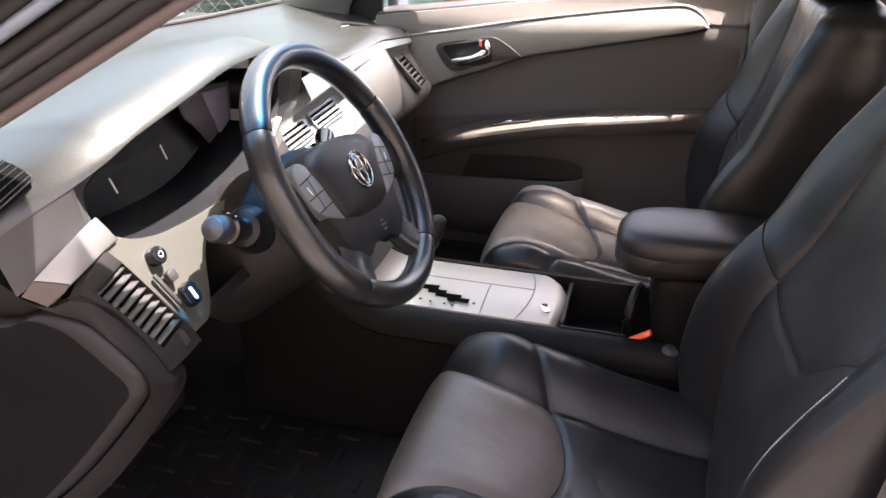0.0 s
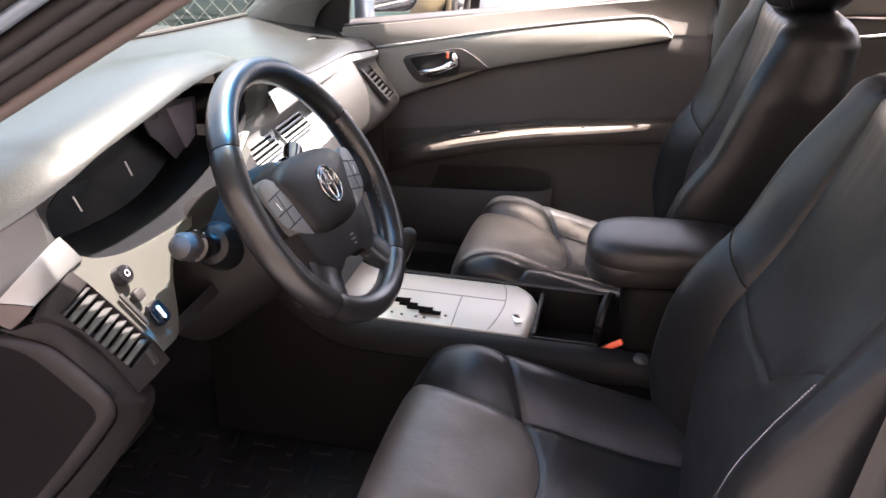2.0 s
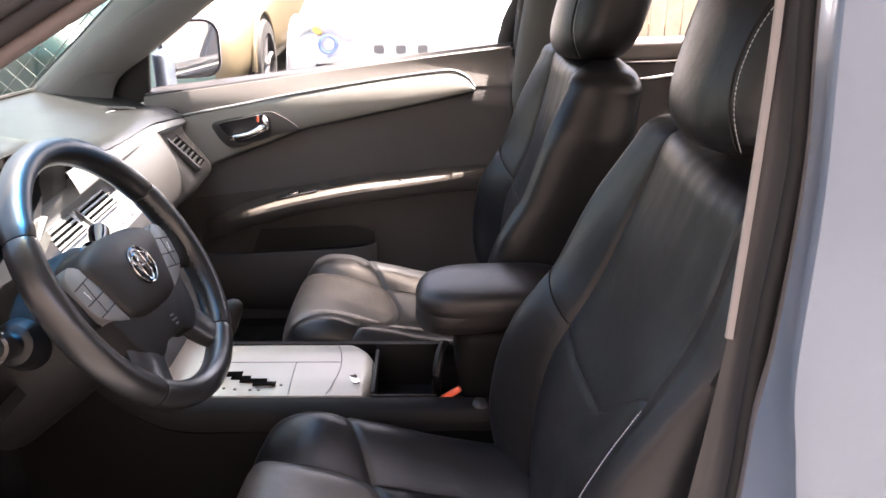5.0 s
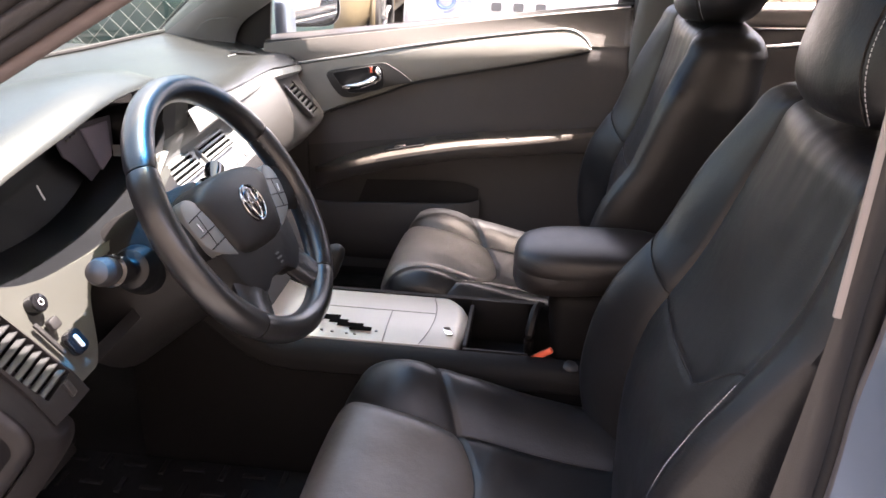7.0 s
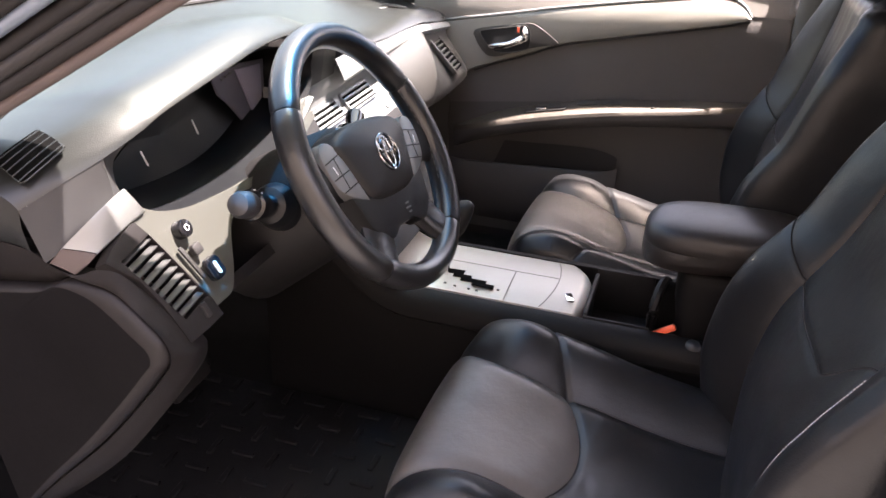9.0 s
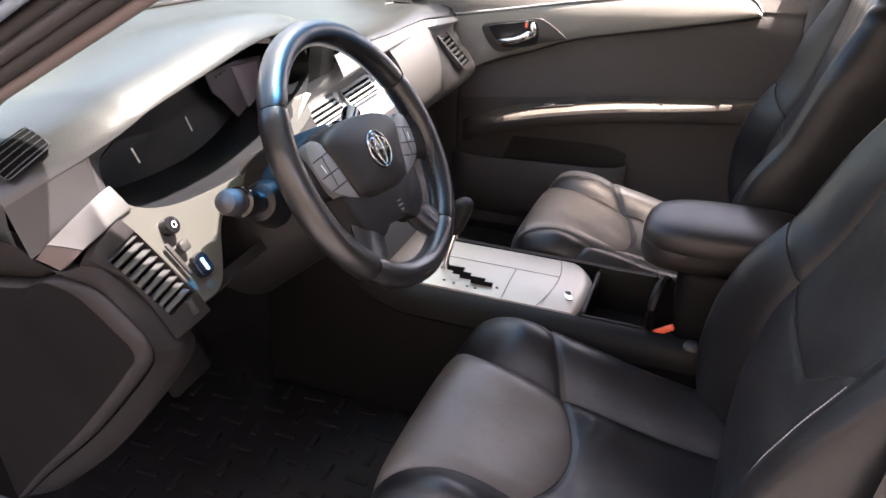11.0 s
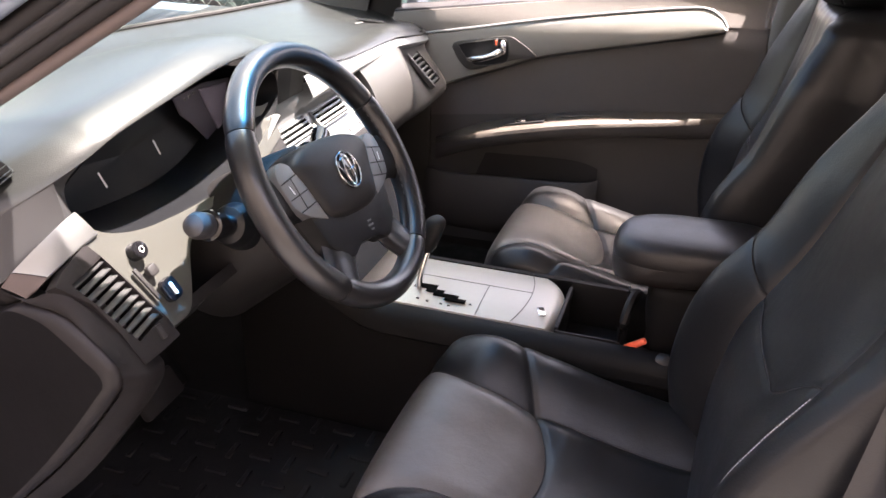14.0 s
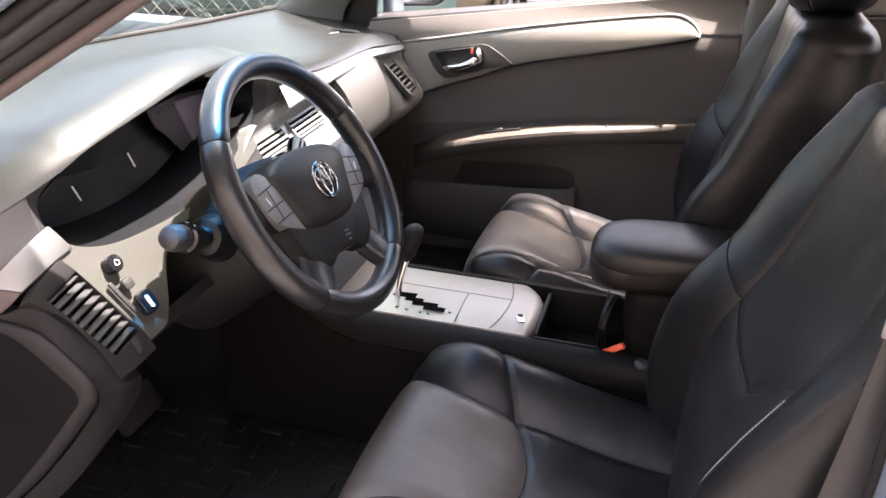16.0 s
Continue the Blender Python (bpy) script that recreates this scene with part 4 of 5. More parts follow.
ring = [[WM @ Vector((r * math.cos(a), r * math.sin(a), d)) for a in (2 * math.pi * k / 32 for k in range(32))] for d, r in ((-0.04, 0.05), (-0.028, 0.062), (-0.02, 0.05))]
part("collar", loft(ring, True), BLACK, column)
ST0, ST1 = Vector((-0.128, -0.455, 0.852)), Vector((-0.118, -0.566, 0.902))
st = part("light_stalk", tube([ST0.lerp(ST1, s) for s in (0, 0.3, 0.5, 0.52, 0.74, 0.76)], [0.018, 0.017, 0.017, 0.0195, 0.021, 0.016], 22), BLACK, column, "black light stalk with a grey end knob")
part("stalk_boss", tube([ST0.lerp(ST1, s) for s in (-0.45, -0.05, 0.02, 0.06, 0.14, 0.26, 0.30)], [0.040, 0.036, 0.033, 0.033, 0.031, 0.026, 0.016], 26), GAUGE, column, "round black boss of the stalk")
part("stalk_knob", tube([ST0.lerp(ST1, 0.77), ST0.lerp(ST1, 0.8), ST0.lerp(ST1, 0.98), ST0.lerp(ST1, 1.06), ST0.lerp(ST1, 1.1)], [0.015, 0.0180, 0.0180, 0.0145, 0.004], 22), BUTTONDARK, st, "worn grey knob")
for k in range(4):
    a = radians(60 + 30 * k)
    part("stalk_mark", box(tuple(ST0.lerp(ST1, 0.63) + Vector((0.0205 * math.cos(a), 0, 0.0205 * math.sin(a)))), (0.003, 0.006, 0.003), 0.0), WHITE, st)
WP0, WP1 = Vector((-0.085, -0.29, 0.890)), Vector((-0.119, -0.195, 0.911))
part("wiper_stalk", tube([WP0.lerp(WP1, s) for s in (0, 0.4, 0.75, 0.92, 1.0)], [0.012, 0.011, 0.016, 0.016, 0.008], 16), BLACK, column, "black wiper stalk")

# ---------------------------------------------------------------- centre console
console = thing("centre_console", (0.2, 0, 0.27), "black centre console with a silver shift plate and padded armrest", "centre console")


def top_z(x):
    """Height of the console's upper face along the car."""
    return 0.556 + 0.16 * smooth01(-0.02, -0.30, x) ** 1.4


rows = []
for x in np.linspace(-0.24, 0.262, 30):
    z = top_z(x)
    yl, yr = -0.108, 0.088
    row = [(x, yl, z - 0.012), (x, yl + 0.003, z - 0.003), (x, yl + 0.02, z)] + [(x, y, z + 0.006 * (1 - ((y + 0.01) / 0.1) ** 2)) for y in np.linspace(yl + 0.04, yr - 0.04, 8)] + [(x, yr - 0.02, z), (x, yr - 0.003, z - 0.004), (x, yr, z - 0.02)]
    rows.append([(x - 0.032 * smooth01(0.12, 0.262, x) * max(0, (y + 0.02) / 0.108) ** 3, y, z) for x, y, z in row])
n_end = 8
for k in range(1, n_end):
    a = math.pi / 2 * k / (n_end - 1)
    x = 0.262 + 0.028 * math.sin(a)
    dz = -0.03 * (1 - math.cos(a))
    sq = 1 - 0.25 * (1 - math.cos(a))
    rows.append([(x + p[0] - 0.262 - 0.02 * (abs(p[1] + 0.01) / 0.1) ** 3 * k / (n_end - 1), -0.01 + (p[1] + 0.01) * sq, p[2] + dz) for p in rows[29]])
plate_ob = part("shift_plate", loft(rows), PLATE, console, "silver shift plate and compartment lid")
# lid joints
for x, y0, y1 in ((0.135, -0.107, 0.0), (0.222, -0.107, 0.087)):
    part("joint", tube([(x + 0.02 * ((y + 0.01) / 0.1) ** 2 * (x > 0.2) * -1, y, top_z(x) + 0.0064 * (1 - ((y + 0.01) / 0.1) ** 2)) for y in np.linspace(y0, y1, 12)], 0.0008, 6), TAUPE, plate_ob)
part("joint", tube([(x, 0.0, top_z(x) + 0.0062) for x in np.linspace(-0.05, 0.222, 16)], 0.0006, 6), TAUPE, plate_ob)
part("lid_button", plate(rounded(0.030, 0.014, 0.003), 0.004, frame_of((0.252, -0.062, 0.5590), (-0.35, 1, 0), (-1, -0.35, 0)), 0.0015), CHROME, plate_ob, "bright push button")
# gate
gate = [(-0.005, -0.036), (0.040, -0.034), (0.040, -0.050), (0.058, -0.050), (0.058, -0.060), (0.090, -0.060), (0.090, -0.071), (0.108, -0.071), (0.108, -0.083), (0.066, -0.083), (0.066, -0.072), (0.040, -0.072), (0.040, -0.062), (0.022, -0.062), (0.022, -0.052), (-0.005, -0.052)]
# raised plate whose black stands for the shade down in the slot
part("gate_slot", plate(gate, 0.002, Matrix.Translation((0, 0, 0.5605))), HOLESHADE, plate_ob, "black zigzag gear gate")
for k, (x, y) in enumerate(((0.015, -0.088), (0.036, -0.092), (0.064, -0.094), (0.080, -0.095), (0.118, -0.078))):
    part("gate_mark", box((x, y, 0.5590), (0.005, 0.003, 0.003), 0.0), PADGREY, plate_ob)
# shift lever
lever = part("shift_lever", tube(spline([(0.005, -0.058, 0.555), (0.010, -0.05, 0.60), (0.020, -0.03, 0.65)], 8), 0.006, 12), CHROME, console, "chrome shift lever with a black knob")
rows = []
for s, w, d in ((0, 0.009, 0.010), (0.15, 0.013, 0.015), (0.45, 0.016, 0.019), (0.70, 0.0175, 0.021), (0.86, 0.016, 0.019), (0.95, 0.011, 0.013), (1.0, 0.004, 0.005)):
    c = Vector((0.016, -0.036, 0.635)).lerp(Vector((0.030, -0.018, 0.705)), s)
    rows.append([(c.x + d * math.cos(a), c.y + w * math.sin(a), c.z) for a in (2 * math.pi * k / 18 for k in range(18))])
part("shift_knob", loft(rows, True, True), SHROUD, lever, "black shift knob")
# side walls of the console
for sy in (-1, 1):
    rows = []
    for x in np.linspace(-0.34, 0.60, 30):
        z = top_z(x) - 0.004 if x < 0.25 else 0.552
        y0 = -0.112 if sy < 0 else 0.092
        out = sy
        rows.append([(x, y0 - 0.004 * out, z - 0.03), (x, y0 - 0.002 * out, z), (x, y0 + 0.012 * out, z - 0.001), (x, y0 + 0.030 * out, z - 0.012), (x, y0 + 0.037 * out, z - 0.03), (x, y0 + 0.040 * out, z - 0.045), (x, y0 + 0.034 * out, z - 0.052), (x, y0 + 0.04 * out, z - 0.12), (x, y0 + 0.045 * out, 0.27)])
    part("console_side", loft(rows), CONSOLE, console, "black padded console side")
# open bin between lid and armrest
part("bin", loft([[(0.285, -0.108, 0.545), (0.285, 0.088, 0.545)], [(0.285, -0.108, 0.46), (0.285, 0.088, 0.46)], [(0.40, -0.108, 0.46), (0.40, 0.088, 0.46)], [(0.40, -0.108, 0.58), (0.40, 0.088, 0.58)]]), SHROUD, console, "dark open bin")
for y in (-0.106, 0.086):
    part("bin_wall", box((0.345, y, 0.505), (0.12, 0.004, 0.10), 0.001), SHROUD, console)
part("bin_rim", box((0.288, -0.02, 0.548), (0.008, 0.16, 0.02), 0.003), SHROUD, console)
arch = [Vector((0.415 + 0.010 * math.cos(a), -0.030 + 0.050 * math.cos(a) - 0.012 * math.sin(a), 0.560 + 0.055 * math.sin(a))) for a in (2 * math.pi * k / 32 for k in range(32))]
part("cup_holder", tube(arch, 0.009, 8, True), SHROUD, console, "black rim of the cup holder")
part("cup_well", loft([arch, [p + Vector((0.04, 0.0, 0.0)) for p in arch], [Vector((0.46, -0.03, 0.56))] * 32], True), HOLESHADE, console)
part("edge_welt", tube([(x, -0.142 - 0.004 * smooth01(0.2, 0.5, x), (top_z(x) - 0.004 if x < 0.25 else 0.552) - 0.026) for x in np.linspace(-0.30, 0.52, 30)], 0.0016, 6), RUBBER, console, "welt along the padded side")
# armrest box
part("box_body", box((0.555, -0.018, 0.575), (0.235, 0.15, 0.20), 0.03, seg=3), CONSOLE, console, "black armrest box")


def pad_rows(cx, cy, lx, ly, z0, z1, n=40, e=4.0):
    rows = []
    for s, z in ((0.0, z0), (0.90, z0), (0.97, z0 + 0.006), (1.0, z0 + 0.02), (1.0, z0 + (z1 - z0) * 0.45), (0.985, z0 + (z1 - z0) * 0.52), (1.0, z0 + (z1 - z0) * 0.56), (0.998, z0 + (z1 - z0) * 0.70), (0.975, z0 + (z1 - z0) * 0.82), (0.93, z0 + (z1 - z0) * 0.92), (0.85, z1 - 0.001), (0.70, z1 + 0.003), (0.4, z1 + 0.006), (0.0, z1 + 0.007)):
        row = []
        for k in range(n):
            a = 2 * math.pi * k / n
            c, sn = math.cos(a), math.sin(a)
            r = 1 / (abs(c) ** e + abs(sn) ** e) ** (1 / e)
            row.append((cx + lx * c * r * s, cy + ly * sn * r * s, z))
        rows.append(row)
    return rows


lid = [[(x, y, z + (0.032 * (x - 0.40) / 0.26 if z < 0.708 else 0.006 * (x - 0.40) / 0.26)) for x, y, z in r] for r in pad_rows(0.515, -0.025, 0.148, 0.088, 0.668, 0.747, 48, 3.2)]
part("armrest_lid", loft(lid, True), LIDSKIN, console, "worn brownish black leather armrest lid")
part("latch", box((0.385, -0.02, 0.675), (0.014, 0.07, 0.022), 0.004), DARK, console)

# seat belt buckle
buckle = thing("seat_belt_buckle", (0.44, -0.155, 0.45), "black seat belt buckle with a red release button", "seat belt buckle")
part("housing", box((0.455, -0.105, 0.50), (0.075, 0.026, 0.085), 0.008, (0, 18, 0), 3), DARK, buckle)
part("release_button", box((0.430, -0.102, 0.553), (0.046, 0.012, 0.012), 0.004, (-15, -36, -6), 3), RED, buckle, "red release button")
part("guide", tube(spline([(0.462, -0.118, 0.535), (0.482, -0.122, 0.545), (0.505, -0.128, 0.535)], 8), [0.006, 0.010, 0.013, 0.015, 0.015, 0.013, 0.010, 0.005], 12, flat=0.7), BUTTONDARK, buckle, "grey plastic webbing guide")
part("stalk", tube([(0.46, -0.115, 0.47), (0.50, -0.125, 0.38)], 0.012, 10), DARK, buckle)

# ---------------------------------------------------------------- front seats
CUSHION = spline([(0.095, 0.30), (0.060, 0.38), (0.046, 0.45), (0.050, 0.505), (0.074, 0.545), (0.115, 0.563), (0.175, 0.561), (0.265, 0.537), (0.36, 0.516), (0.47, 0.503), (0.62, 0.50)], 161)
CUSH_X = [p[0] for p in CUSHION[60:]]
PIPE = 0.61


def cross_at(u):
    """Where along the cushion's line the cross seam lies, bowed towards the back in the middle."""
    b = abs(u)
    x = 0.305 - 0.040 * (b / PIPE) ** 2 if b < PIPE else 0.265 - 0.045 * (b - PIPE) / 0.3
    return 60 + float(np.interp(x, CUSH_X, range(101)))


def cushion_point(u, v, rise=0.048):
    """Upper face of the seat cushion: u across from -1 to 1, v from the front underside (0) by the cross seam (1) to the back (2)."""
    c = cross_at(u)
    i = c * v if v < 1 else c + (160 - c) * (v - 1)
    k = min(159, int(i))
    x, z = CUSHION[k] + (CUSHION[k + 1] - CUSHION[k]) * (i - k)
    b = abs(u)
    pipe = 0.165 - 0.040 * smooth01(55, 100, i) - 0.020 * smooth01(100, 160, i)
    rim = 0.235 + 0.018 * smooth01(30, 90, i)
    y = b / PIPE * pipe if b < PIPE else pipe + (rim - pipe) * (b - PIPE) / (1 - PIPE)
    y = math.copysign(y, u)
    top = smooth01(58, 105, i)
    z += rise * smooth01(PIPE - 0.04, 0.84, b) * top * (1 - 0.35 * smooth01(110, 160, i)) - 0.55 * max(0, b - 0.86) ** 1.5
    z -= 0.012 * (1 - min(1, b / PIPE) ** 2) * smooth01(70, 110, i)
    x += 0.045 * b ** 3 * (1 - smooth01(40, 80, i))
    near = abs(i - c) * 0.0052
    side = abs(b - PIPE) * 0.24
    fade = smooth01(25, 48, i)
    z -= (0.006 * math.exp(-(near / 0.03) ** 2) + 0.006 * math.exp(-(near / 0.006) ** 2)) * (1 - 0.3 * smooth01(0.7, 1, b))
    z -= (0.007 * math.exp(-(side / 0.016) ** 2) + 0.004 * math.exp(-(side / 0.005) ** 2)) * fade
    z += (0.0022 * noise.noise(Vector((x * 13, y * 13, 3))) + 0.0016 * noise.noise(Vector((x * 60, y * 22, 9))) * math.exp(-(near / 0.05) ** 2)) * fade
    return Vector((x, y, z))


EDGE_X = spline([(0.44, 0.52), (0.55, 0.497), (0.62, 0.491), (0.70, 0.501), (0.774, 0.527), (0.819, 0.555), (0.853, 0.580), (0.882, 0.596), (0.964, 0.632), (1.03, 0.668), (1.075, 0.694)], 60)
SEAM_X = spline([(0.44, 0.558), (0.603, 0.556), (0.666, 0.561), (0.737, 0.578), (0.786, 0.600), (0.852, 0.634), (0.934, 0.668), (1.019, 0.697), (1.075, 0.712)], 60)
SEAM_B = 0.62


SEAM_O = 0.757


def seam_at(u, worn):
    """Place of the long seam on one side; it lies further out on the doorway side of the worn seat."""
    return SEAM_O if worn and u < 0 else SEAM_B


def vee(u, worn=False):
    """Height of the curved cross seam of the backrest, lowest in the middle."""
    b, c = abs(u), seam_at(u, worn)
    if u < 0:
        return 0.797 + 0.012 * (b / c) + (0.058 if worn else 0.04) * smooth01(0.55 * c, c, b)
    return 0.797 - 0.006 * (b / SEAM_B) if b < SEAM_B else 0.791 + 0.062 * (b - SEAM_B) / 0.31


def back_point(u, z, worn=False):
    """Front face of the backrest: u across from -1 to 1, z the height; worn shapes the outboard side that is sat flat."""
    b, c = abs(u), seam_at(u, worn)
    e = float(np.interp(z, [p[0] for p in EDGE_X], [p[1] for p in EDGE_X]))
    m = float(np.interp(z, [p[0] for p in SEAM_X], [p[1] for p in SEAM_X]))
    if worn and u < 0:
        m -= 0.010 * smooth01(0.3, 0.75, b) * smooth01(0.95, 0.80, z)
        e = m - 0.004 - 0.012 * smooth01(1.0, 0.80, z)
    if b < c:
        x = m - 0.012 * (1 - (b / c) ** 2)
    else:
        t = min(1, (b - c) / (0.92 - c))
        x = m + (e - m) * (0.45 * t + 0.55 * math.sin(t * math.pi / 2))
    x += 0.30 * max(0, b - 0.90) ** 1.4
    x += 0.0055 * math.exp(-((b - c) / 0.011) ** 2) + 0.0026 * math.exp(-((z - vee(u, worn)) / 0.0035) ** 2) * (u > -c)
    top = smooth01(0.9, 1.02, z)
    x += 0.0014 * noise.noise(Vector((z * 11, u * 2.5, 7))) + 0.0013 * noise.noise(Vector((z * 7 + u * 9, u * 3 - z * 4, 2))) * top
    w = 0.238 * (1 - 0.07 * smooth01(0.97, 1.075, z))
    return Vector((x, u * w, z))


def back_section(z, worn):
    """The whole way round the backrest at one height."""
    face = [back_point(u, z, worn) for u in np.linspace(-1, 1, 101)]
    e, e2 = face[-1].x, face[0].x
    w = face[-1].y
    side = [(0.010, 0.006), (0.03, 0.011), (0.06, 0.012), (0.09, 0.008), (0.115, -0.006), (0.13, -0.03), (0.138, -0.08)]
    deep = 1 + min(0.6, 2.6 * (1.068 - z))
    right = [Vector((e + dx * deep, w + dy, z)) for dx, dy in side]
    left = [Vector((p.x + (e2 - e) * 0.8, -p.y, z)) for p in reversed(right)]
    return face + right + left


def panel(fn, u0, u1, s0, s1, nu, ns):
    return [[fn(u0 + (u1 - u0) * i / nu, s0 + (s1 - s0) * j / ns) for i in range(nu + 1)] for j in range(ns + 1)]


def seat(cy, dx, bx, lean, worn, label):
    """One leather front seat: cushion, backrest, headrest."""
    off, boff = Vector((dx, cy, 0)), Vector((bx, cy, 0))
    ob = thing("front_seat", (0.35 + dx, cy, 0.27), label, "car seat", "front seats")

    inner = 1.0 if worn else 0.70

    def cushion(u, v):
        return cushion_point(u, v, 0.041 if worn else 0.015)

    def put(rows):
        return [[Vector((p.x, p.y * (inner if p.y < 0 else 1), p.z)) + off for p in r] for r in rows]

    def bk(p):
        return p + boff + Vector((lean * (1.07 - p.z), 0, 0))

    def set_back(rows):
        return [[bk(p) for p in r] for r in rows]

    part("seat_base", box((0.33 + dx, cy, 0.35), (0.46, 0.44, 0.15), 0.03), DARK, ob, "black seat base")
    part("cushion_front", loft(put(panel(cushion, -PIPE, PIPE, 0.0, 1.0, 36, 84))), LEATHER_LIT, ob, "black leather front panel, paler for its sheen, creased at the cross seam")
    part("cushion_rear", loft(put(panel(cushion, -PIPE, PIPE, 1.0, 2.0, 36, 60))), LEATHER, ob, "black leather seat panel")
    for a, b in ((-1.0, -PIPE), (PIPE, 1.0)):
        rows = panel(cushion, a, b, 0.0, 2.0, 20, 150)
        side = -1 if a < 0 else 1
        full = []
        for r in rows:
            e = r[0] if side < 0 else r[-1]
            drop = [Vector((e.x, e.y + side * 0.006, e.z - 0.03)), Vector((e.x, e.y + side * 0.006, max(0.30, e.z - 0.16)))]
            full.append((drop[::-1] + r) if side < 0 else (r + drop))
        part("cushion_bolster", loft(put(full)), LEATHER, ob, "black leather side bolster")
    for sgn in (-1, 1):
        part("seam", tube([put([[cushion(sgn * PIPE, v)]])[0][0] + Vector((0, 0, 0.0004)) for v in np.linspace(0.50, 1.98, 70)], 0.0011, 5), RUBBER, ob)
    part("seam", tube([put([[cushion(u, 1.0)]])[0][0] + Vector((0, 0, 0.0004)) for u in np.linspace(-0.98, 0.98, 60)], 0.0012, 5), RUBBER, ob)
    # backrest
    rings = [back_section(z, worn) for z in np.linspace(0.45, 1.068, 130)]
    last = rings[-1]
    for z, k in ((1.080, 0.05), (1.090, 0.13), (1.098, 0.26), (1.103, 0.45), (1.106, 0.70), (1.107, 1.0)):
        rings.append([Vector((p.x + (last[0].x + 0.075 - p.x) * k, p.y * (1 - 0.22 * k), z)) for p in last])
    back = part("backrest", loft(set_back(rings), True), LEATHER, ob, "black leather backrest with curved seams")
    for sgn in (-1, 1):
        line = [bk(back_point(sgn * seam_at(sgn, worn), z, worn)) - Vector((0.0010, 0, 0)) for z in np.linspace(0.50, 1.06, 70)]
        # seam coloured paler than the leather for the highlight along its fold
        part("seam", tube(line, 0.0012, 5), TAUPE, back)
    part("seam", tube([bk(back_point(u, vee(u, worn), worn)) - Vector((0.0012, 0, 0)) for u in np.linspace(-seam_at(-1, worn), 0.95, 90)], 0.0013, 5), RUBBER, back)
    for k in range(64):
        z = 0.60 + 0.26 * k / 64
        p, q = (bk(back_point(-seam_at(-1, worn) - 0.022, t, worn)) - Vector((0.0008, 0, 0)) for t in (z, z + 0.0026))
        part("stitch", tube([p, q], 0.0008, 4), STITCH, back)
    # headrest
    hc = Vector((0.790, 0, 1.228 if worn else 1.212)) + boff

    def head_point(a, v):
        sc = (1 - abs(v) ** 3.4) ** (1 / 3.4)
        c, sn = math.cos(a), math.sin(a)
        r = 1 / (abs(c) ** 2.8 + abs(sn) ** 2.8) ** (1 / 2.8)
        return hc + Vector((0.078 * c * r * sc + 0.03 * v - 0.012 * (1 - (sn * r) ** 2) * (c < 0), 0.142 * sn * r * sc, 0.118 * v))

    head = part("headrest", loft([[head_point(2 * math.pi * j / 40, -1 + 2 * k / 24) for j in range(40)] for k in range(25)], True, True), LEATHER, ob, "black leather headrest")
    for sgn in (-1, 1):
        for gap in (0.0, 0.05):
            pts = []
            for v in np.linspace(-0.86, 0.92, 30):
                ang = math.pi + sgn * (0.66 + gap + 0.45 * abs(v) ** 2.2)
                p = head_point(ang, v)
                pts.append(p + (p - hc).normalized() * 0.0004)
            if not gap:
                part("seam", tube(pts, 0.0012, 6), RUBBER, head)
            else:
                fine = spline(pts, 120)
                for j in range(0, 117, 3):
                    part("stitch", tube([fine[j], fine[j + 1], fine[j + 2]], 0.0005, 4), STITCH, head)
    for y in (-0.07, 0.07):
        part("headrest_post", tube([(0.775 + bx, cy + y, 1.07), (0.79 + bx, cy + y, 1.13)], 0.006, 10), CHROME, ob)
    return ob


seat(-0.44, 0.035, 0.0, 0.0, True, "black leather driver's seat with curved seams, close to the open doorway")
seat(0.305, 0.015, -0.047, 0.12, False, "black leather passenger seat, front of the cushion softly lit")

# rear bench, just glimpsed
bench = thing("rear_bench", (1.5, 0, 0.3), "black leather rear bench", "car seat")
part("bench_cushion", box((1.45, 0, 0.48), (0.5, 1.3, 0.2), 0.06, seg=4), LEATHER, bench)
part("bench_back", box((1.78, 0, 0.76), (0.16, 1.3, 0.56), 0.06, (0, 20, 0), 4), LEATHER, bench)

# ---------------------------------------------------------------- passenger's door
door = thing("passenger_door", (0.15, 0.78, 0.3), "closed passenger door with grey trim and a sunlit armrest", "car door")


def sill_z(x):
    return 0.974 + 0.126 * x


def wall_y(x, z):
    """Inner face of the door."""
    return 0.705 + 0.05 * smooth01(0.90, 1.03, z) + 0.02 * smooth01(0.3, -0.35, x) * 0 + 0.012 * math.sin(x * 3)


def mid_z(x):
    """A line inside the trim band, where upper panel and insert meet."""
    return 0.80 + 0.155 * smooth01(-0.45, 0.52, x)


XS = np.linspace(-0.338, 0.60, 40)
rows = []
for k in range(15):
    s = k / 14
    rows.append([(x, wall_y(x, z), z) for x, z in ((x, mid_z(x) + (sill_z(x) - mid_z(x)) * s) for x in XS)])
rows.append([(x, 0.775, sill_z(x) + 0.004) for x in XS])
rows.append([(x, 0.79, sill_z(x) - 0.01) for x in XS])
part("upper_panel", loft(rows), DOORSKIN, door, "brownish grey upper door panel")


def mid_line(x):
    """Where the soft insert ends, behind the armrest."""
    return 0.655 + 0.115 * (x + 0.3)


for name, mat_, top, foot, text in (("door_insert", DOORDARK, mid_z, mid_line, "dark grained door insert"), ("door_lower", DOORLOW, mid_line, lambda x: 0.30, "darker plastic lower door panel")):
    part(name, loft([[(x, wall_y(x, z) + 0.003, z) for x, z in ((x, top(x) + (foot(x) - top(x)) * k / 14) for x in XS)] for k in range(15)]), mat_, door, text)
